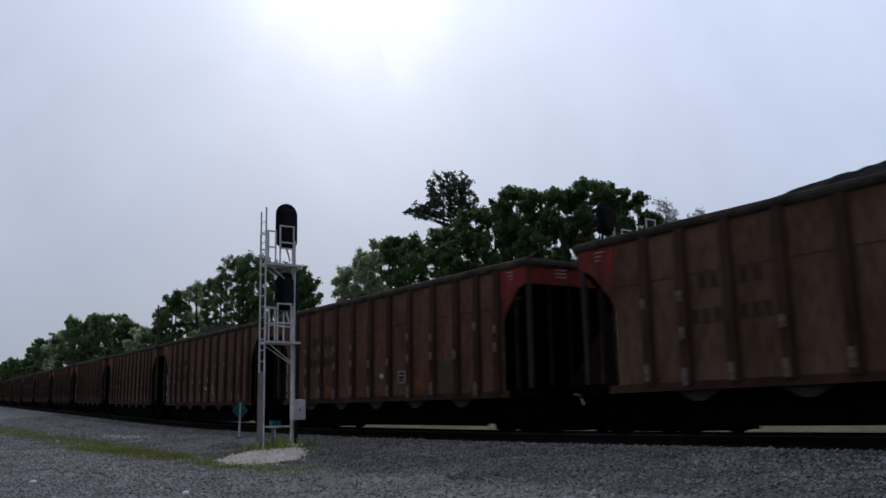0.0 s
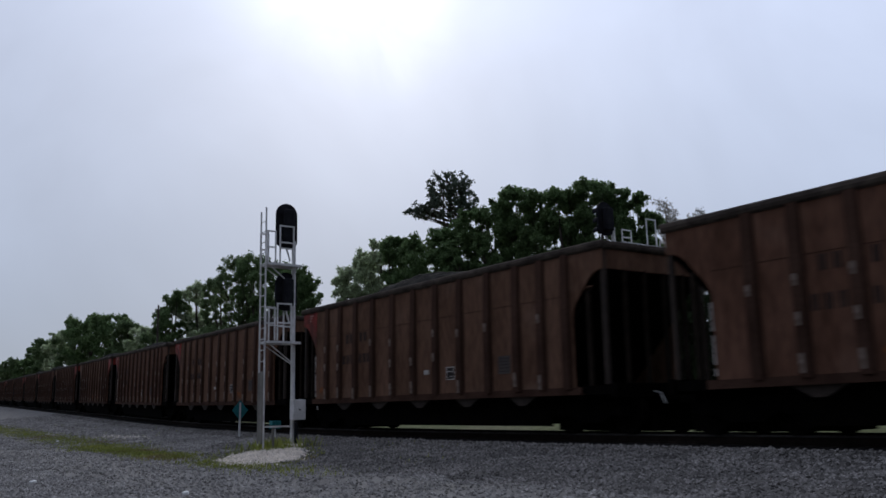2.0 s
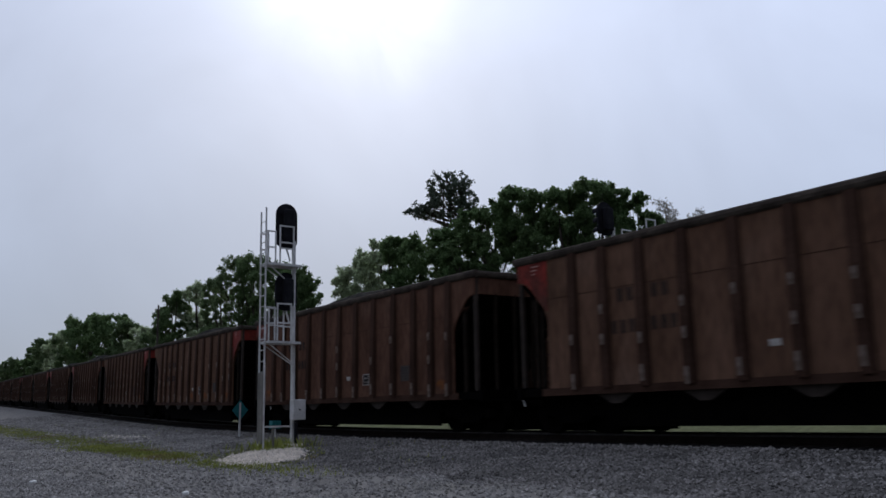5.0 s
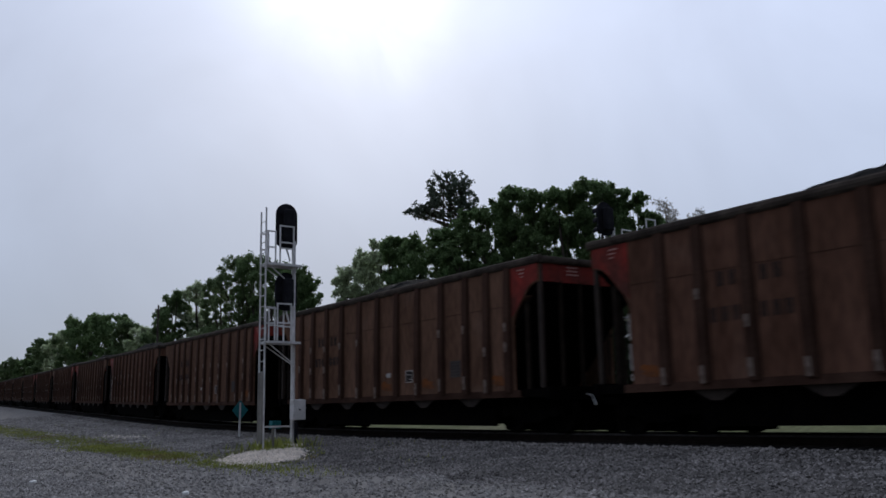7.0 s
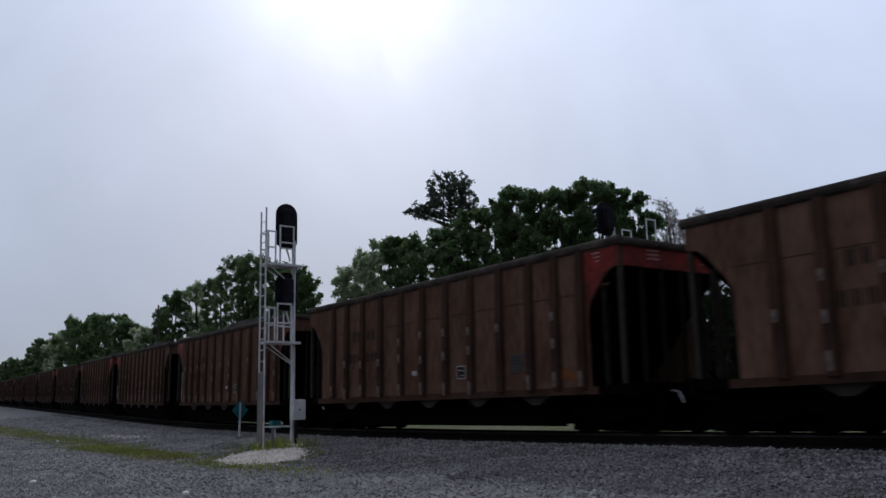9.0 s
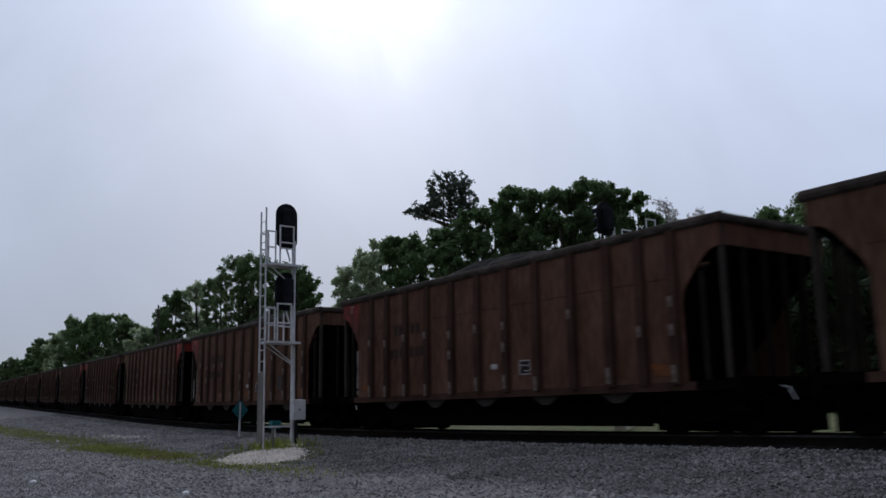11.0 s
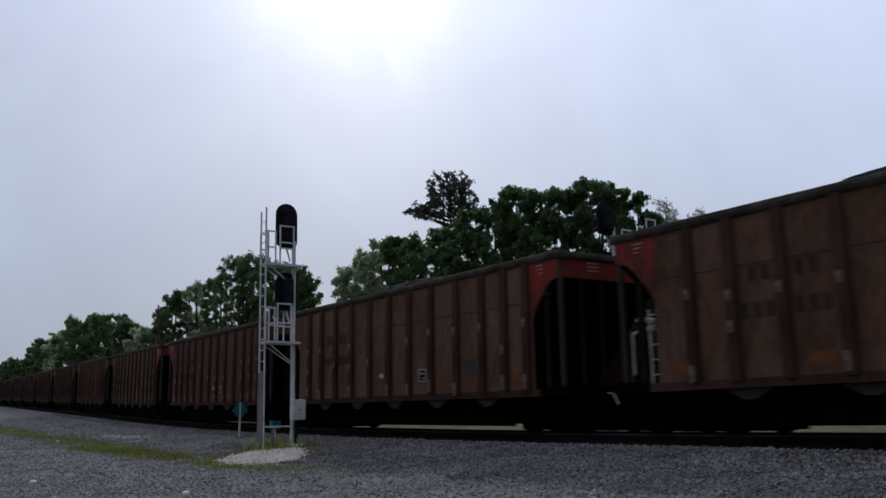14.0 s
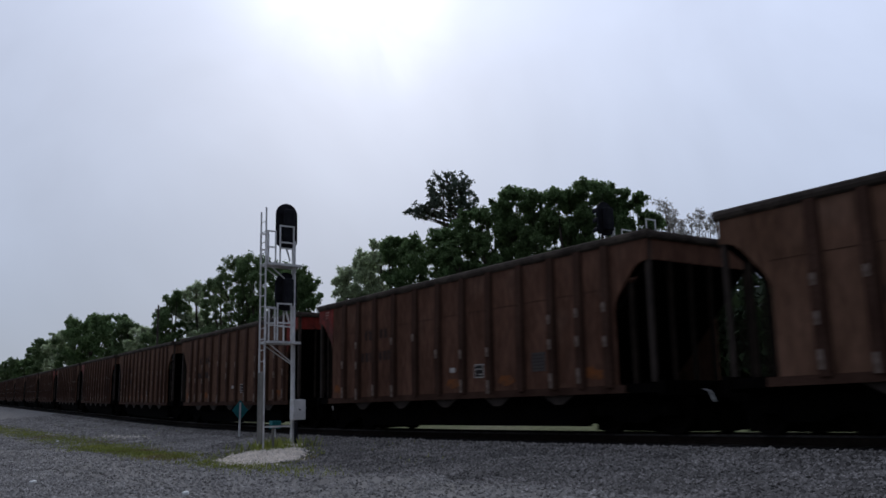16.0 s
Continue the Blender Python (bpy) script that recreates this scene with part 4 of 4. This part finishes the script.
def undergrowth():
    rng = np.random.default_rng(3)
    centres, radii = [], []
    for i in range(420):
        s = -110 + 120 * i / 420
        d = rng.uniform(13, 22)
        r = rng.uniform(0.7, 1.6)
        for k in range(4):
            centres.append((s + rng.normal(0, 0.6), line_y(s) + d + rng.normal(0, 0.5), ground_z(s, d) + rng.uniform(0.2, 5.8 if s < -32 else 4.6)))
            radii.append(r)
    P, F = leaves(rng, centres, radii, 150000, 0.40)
    tagged(put("undergrowth", raw("undergrowth", P, F, M_SHADE)), "green undergrowth at the wood's edge, coloured dark for canopy shade", "undergrowth", kind="stuff")


undergrowth()


# ---- grass, stones, sleepers ----
def strip_d(s):
    return -5.4 - 0.085 * max(0.0, -s - 40)


def grass():
    rng = np.random.default_rng(11)
    V, F = [], []
    def blade(x, y, z, h):
        a, b = rng.uniform(0, 2 * math.pi), rng.uniform(-0.5, 0.5) * h
        w = 0.012
        dx, dy = math.cos(a) * w, math.sin(a) * w
        n = len(V)
        V.extend(((x - dx, y - dy, z - 0.01), (x + dx, y + dy, z - 0.01), (x + b * 0.4 + dx * 0.6, y + 0.2 * b + dy * 0.6, z + h * 0.6), (x + b, y + 0.5 * b, z + h)))
        F.extend(((n, n + 1, n + 2), (n, n + 2, n + 3)))
    for i in range(42000):
        s = -90 + 76 * rng.random() ** 0.75
        thick = 0.5 + 0.5 * noise.noise(Vector((s * 0.35, 3.0, 0)))
        if s > -23 and rng.random() > (0.10 + 0.5 * thick) * min(1.0, (-13.5 - s) / 5.0):
            continue
        d = strip_d(s) + rng.normal(0, 0.62 if s < -30 else 0.42)
        blade(s, line_y(s) + d, ground_z(s, d), rng.uniform(0.03, 0.10) * (1.0 if s < -22 else 0.9))
    for i in range(1000):
        # tufts round the pale stone pad and the mast's foot
        a = rng.uniform(0, 2 * math.pi)
        u, v = 2.7 * math.cos(a) * rng.uniform(0.9, 1.25), 1.25 * math.sin(a) * rng.uniform(0.9, 1.25)
        x, y = PAD.x + u * PAD_U.x - v * PAD_U.y, PAD.y + u * PAD_U.y + v * PAD_U.x
        blade(x, y, ground_z(x, y - line_y(x)), rng.uniform(0.03, 0.09))
    for i in range(500):
        x, y = MAST.x + rng.normal(-0.3, 0.5), MAST.y + rng.normal(-0.4, 0.5)
        blade(x, y, ground_z(x, y - line_y(x)), rng.uniform(0.08, 0.35))
    for i in range(1200):
        s = rng.uniform(-60, -14)
        d = rng.uniform(-3.6, -0.7)
        c = noise.noise(Vector((s * 0.5, d * 0.5, 9)))
        if c > 0.15:
            blade(s, line_y(s) + d, ground_z(s, d), rng.uniform(0.03, 0.10))
    tagged(put("grass", raw("grass", V, F, M_BLADE)), "yellow-green strip of short grass and weeds on the gravel", "grass", kind="stuff")


PAD, PAD_U = Vector((-20.7, 9.65, 0)), Vector((-0.89, 0.455, 0))


def stone_field(name, places, material, label, category):
    rng = np.random.default_rng(len(places))
    n = len(places)
    base = np.array([(1, 0, 0), (0, 1, 0), (-1, 0, 0), (0, -1, 0), (0, 0, 0.8), (0, 0, -0.6)], float)
    tri = np.array([(0, 1, 4), (1, 2, 4), (2, 3, 4), (3, 0, 4), (1, 0, 5), (2, 1, 5), (3, 2, 5), (0, 3, 5)])
    P = np.array([p[:3] for p in places])
    sz = np.array([p[3] for p in places])
    V = base[None] * rng.uniform(0.6, 1.25, (n, 6, 1)) + rng.normal(0, 0.16, (n, 6, 3))
    a = rng.uniform(0, 2 * np.pi, n)
    t = rng.normal(0, 0.5, n)
    R = np.zeros((n, 3, 3))
    R[:, 0, 0], R[:, 0, 1], R[:, 1, 0], R[:, 1, 1], R[:, 2, 2] = np.cos(a), -np.sin(a), np.sin(a), np.cos(a), 1
    X = np.zeros((n, 3, 3))
    X[:, 0, 0], X[:, 1, 1], X[:, 1, 2], X[:, 2, 1], X[:, 2, 2] = 1, np.cos(t), -np.sin(t), np.sin(t), np.cos(t)
    V = np.einsum("nij,njk,nvk->nvi", R, X, V) * sz[:, None, None] + P[:, None]
    F = (tri[None] + 6 * np.arange(n)[:, None, None]).reshape(-1, 3)
    tagged(put(name, raw(name, V.reshape(-1, 3), F, material)), label, category, kind="stuff")


def stones():
    rng = np.random.default_rng(5)
    out = []
    for i in range(46000):
        s = -34 + 33 * rng.random() ** 0.8
        d = rng.uniform(-10.5, -0.5) if rng.random() < 0.6 else rng.uniform(-5, -0.5)
        if rng.random() < 0.5 and abs(d - strip_d(s)) < 0.35 and s < -12:
            continue
        out.append((s, line_y(s) + d, ground_z(s, d) + 0.006, rng.uniform(0.018, 0.042)))
    for i in range(26000):
        s = -34 - 50 * rng.random() ** 1.5
        d = rng.uniform(-11, -0.5)
        out.append((s, line_y(s) + d, ground_z(s, d) + 0.006, rng.uniform(0.03, 0.07)))
    for i in range(9000):
        s = rng.uniform(-26, -9)
        d = rng.uniform(-13.5, -9)
        out.append((s, line_y(s) + d, ground_z(s, d) + 0.006, rng.uniform(0.018, 0.04)))
    for i in range(9000):
        # shoulder of the ballast, larger stone
        s = rng.uniform(-60, 4)
        d = rng.uniform(-1.6, -0.46)
        out.append((s, line_y(s) + d, ground_z(s, d) + 0.01, rng.uniform(0.025, 0.05)))
    def on_lane(p):
        d = p[1] - line_y(p[0])
        return d < -4.7 + 0.5 * noise.noise(Vector((p[0] * 0.6, 0, 5.0))) or (d < -1.2 and dusty(p[0], d))
    stone_field("lane_stones", [p for p in out if on_lane(p)], M_STONE, "loose pale grey gravel on the lane", "gravel")
    stone_field("ballast_stones", [p for p in out if not on_lane(p)], M_STONE2, "loose dark grey crushed ballast stones beside the track", "gravel")
    pad = []
    for i in range(7000):
        r, a = math.sqrt(rng.random()) * (1.0 if i % 12 else rng.uniform(1.0, 1.3)), rng.uniform(0, 2 * math.pi)
        k = 1 + 0.22 * noise.noise(Vector((2 * math.cos(a), 2 * math.sin(a), 4)))
        u, v = 2.45 * k * r * math.cos(a), 1.05 * k * r * math.sin(a)
        x, y = PAD.x + u * PAD_U.x - v * PAD_U.y, PAD.y + u * PAD_U.y + v * PAD_U.x
        pad.append((x, y, ground_z(x, y - line_y(x)) + 0.01 + 0.06 * max(0.0, 1 - r), rng.uniform(0.025, 0.055)))
    scatter = []
    for i in range(420):
        x, y = -38.8 + rng.normal(0, 1.5), 11.55 + rng.normal(0, 0.28)
        scatter.append((x, y, ground_z(x, y - line_y(x)) + 0.01, rng.uniform(0.02, 0.05)))
    stone_field("spilled_pale_stones", scatter, M_PALE, "thin scatter of pale stone spilled on the ballast", "gravel")
    stone_field("pale_stones", pad, M_PALE, "pad of pale crushed stone at the mast's foot", "gravel")


grass(), stones()


def sleepers():
    tr = empty("sleepers")
    tagged(tr, "dark creosoted timber sleepers in grey ballast", "sleepers", kind="structure")
    bm = bmesh.new()
    box(bm, -0.11, 0.11, -1.3, 1.3, -0.17, 0.0)
    me = mesh_of(bm, "sleeper", M_TIE, 0.012)
    for i in range(150):
        s = -66 + 0.5 * i
        put("sleeper", me, tr, "", T(on_line(s, HALF_W, -0.172)))


sleepers()



# ---- motion ----
def car_pose(s):
    a, b = on_line(s - TRUCK, HALF_W), on_line(s + TRUCK, HALF_W)
    d = b - a
    mid = (a + b) / 2
    return T(mid) @ Matrix.Rotation(math.atan2(d.y, d.x), 4, "Z") @ Matrix.Rotation(-math.atan2(d.z, math.hypot(d.x, d.y)), 4, "Y")


def way(t):
    """Metres run by the train since the start: it eases slightly towards the middle of the shot."""
    return 0.21 + SPEED * t - 0.052 * t + 0.0029 * t * t


def motions():
    for start, car, load, wheels in TRAIN:
        rows = [(0.5 * i, car_pose(start + way(0.5 * i))) for i in range(33)]
        walk(car, rows)
        walk(load, rows)
        for w, place in wheels:
            walk(w, [(i / 15, T(place) @ Matrix.Rotation(way(i / 15) / WHEEL_R, 4, "Y")) for i in range(241)])


motions()
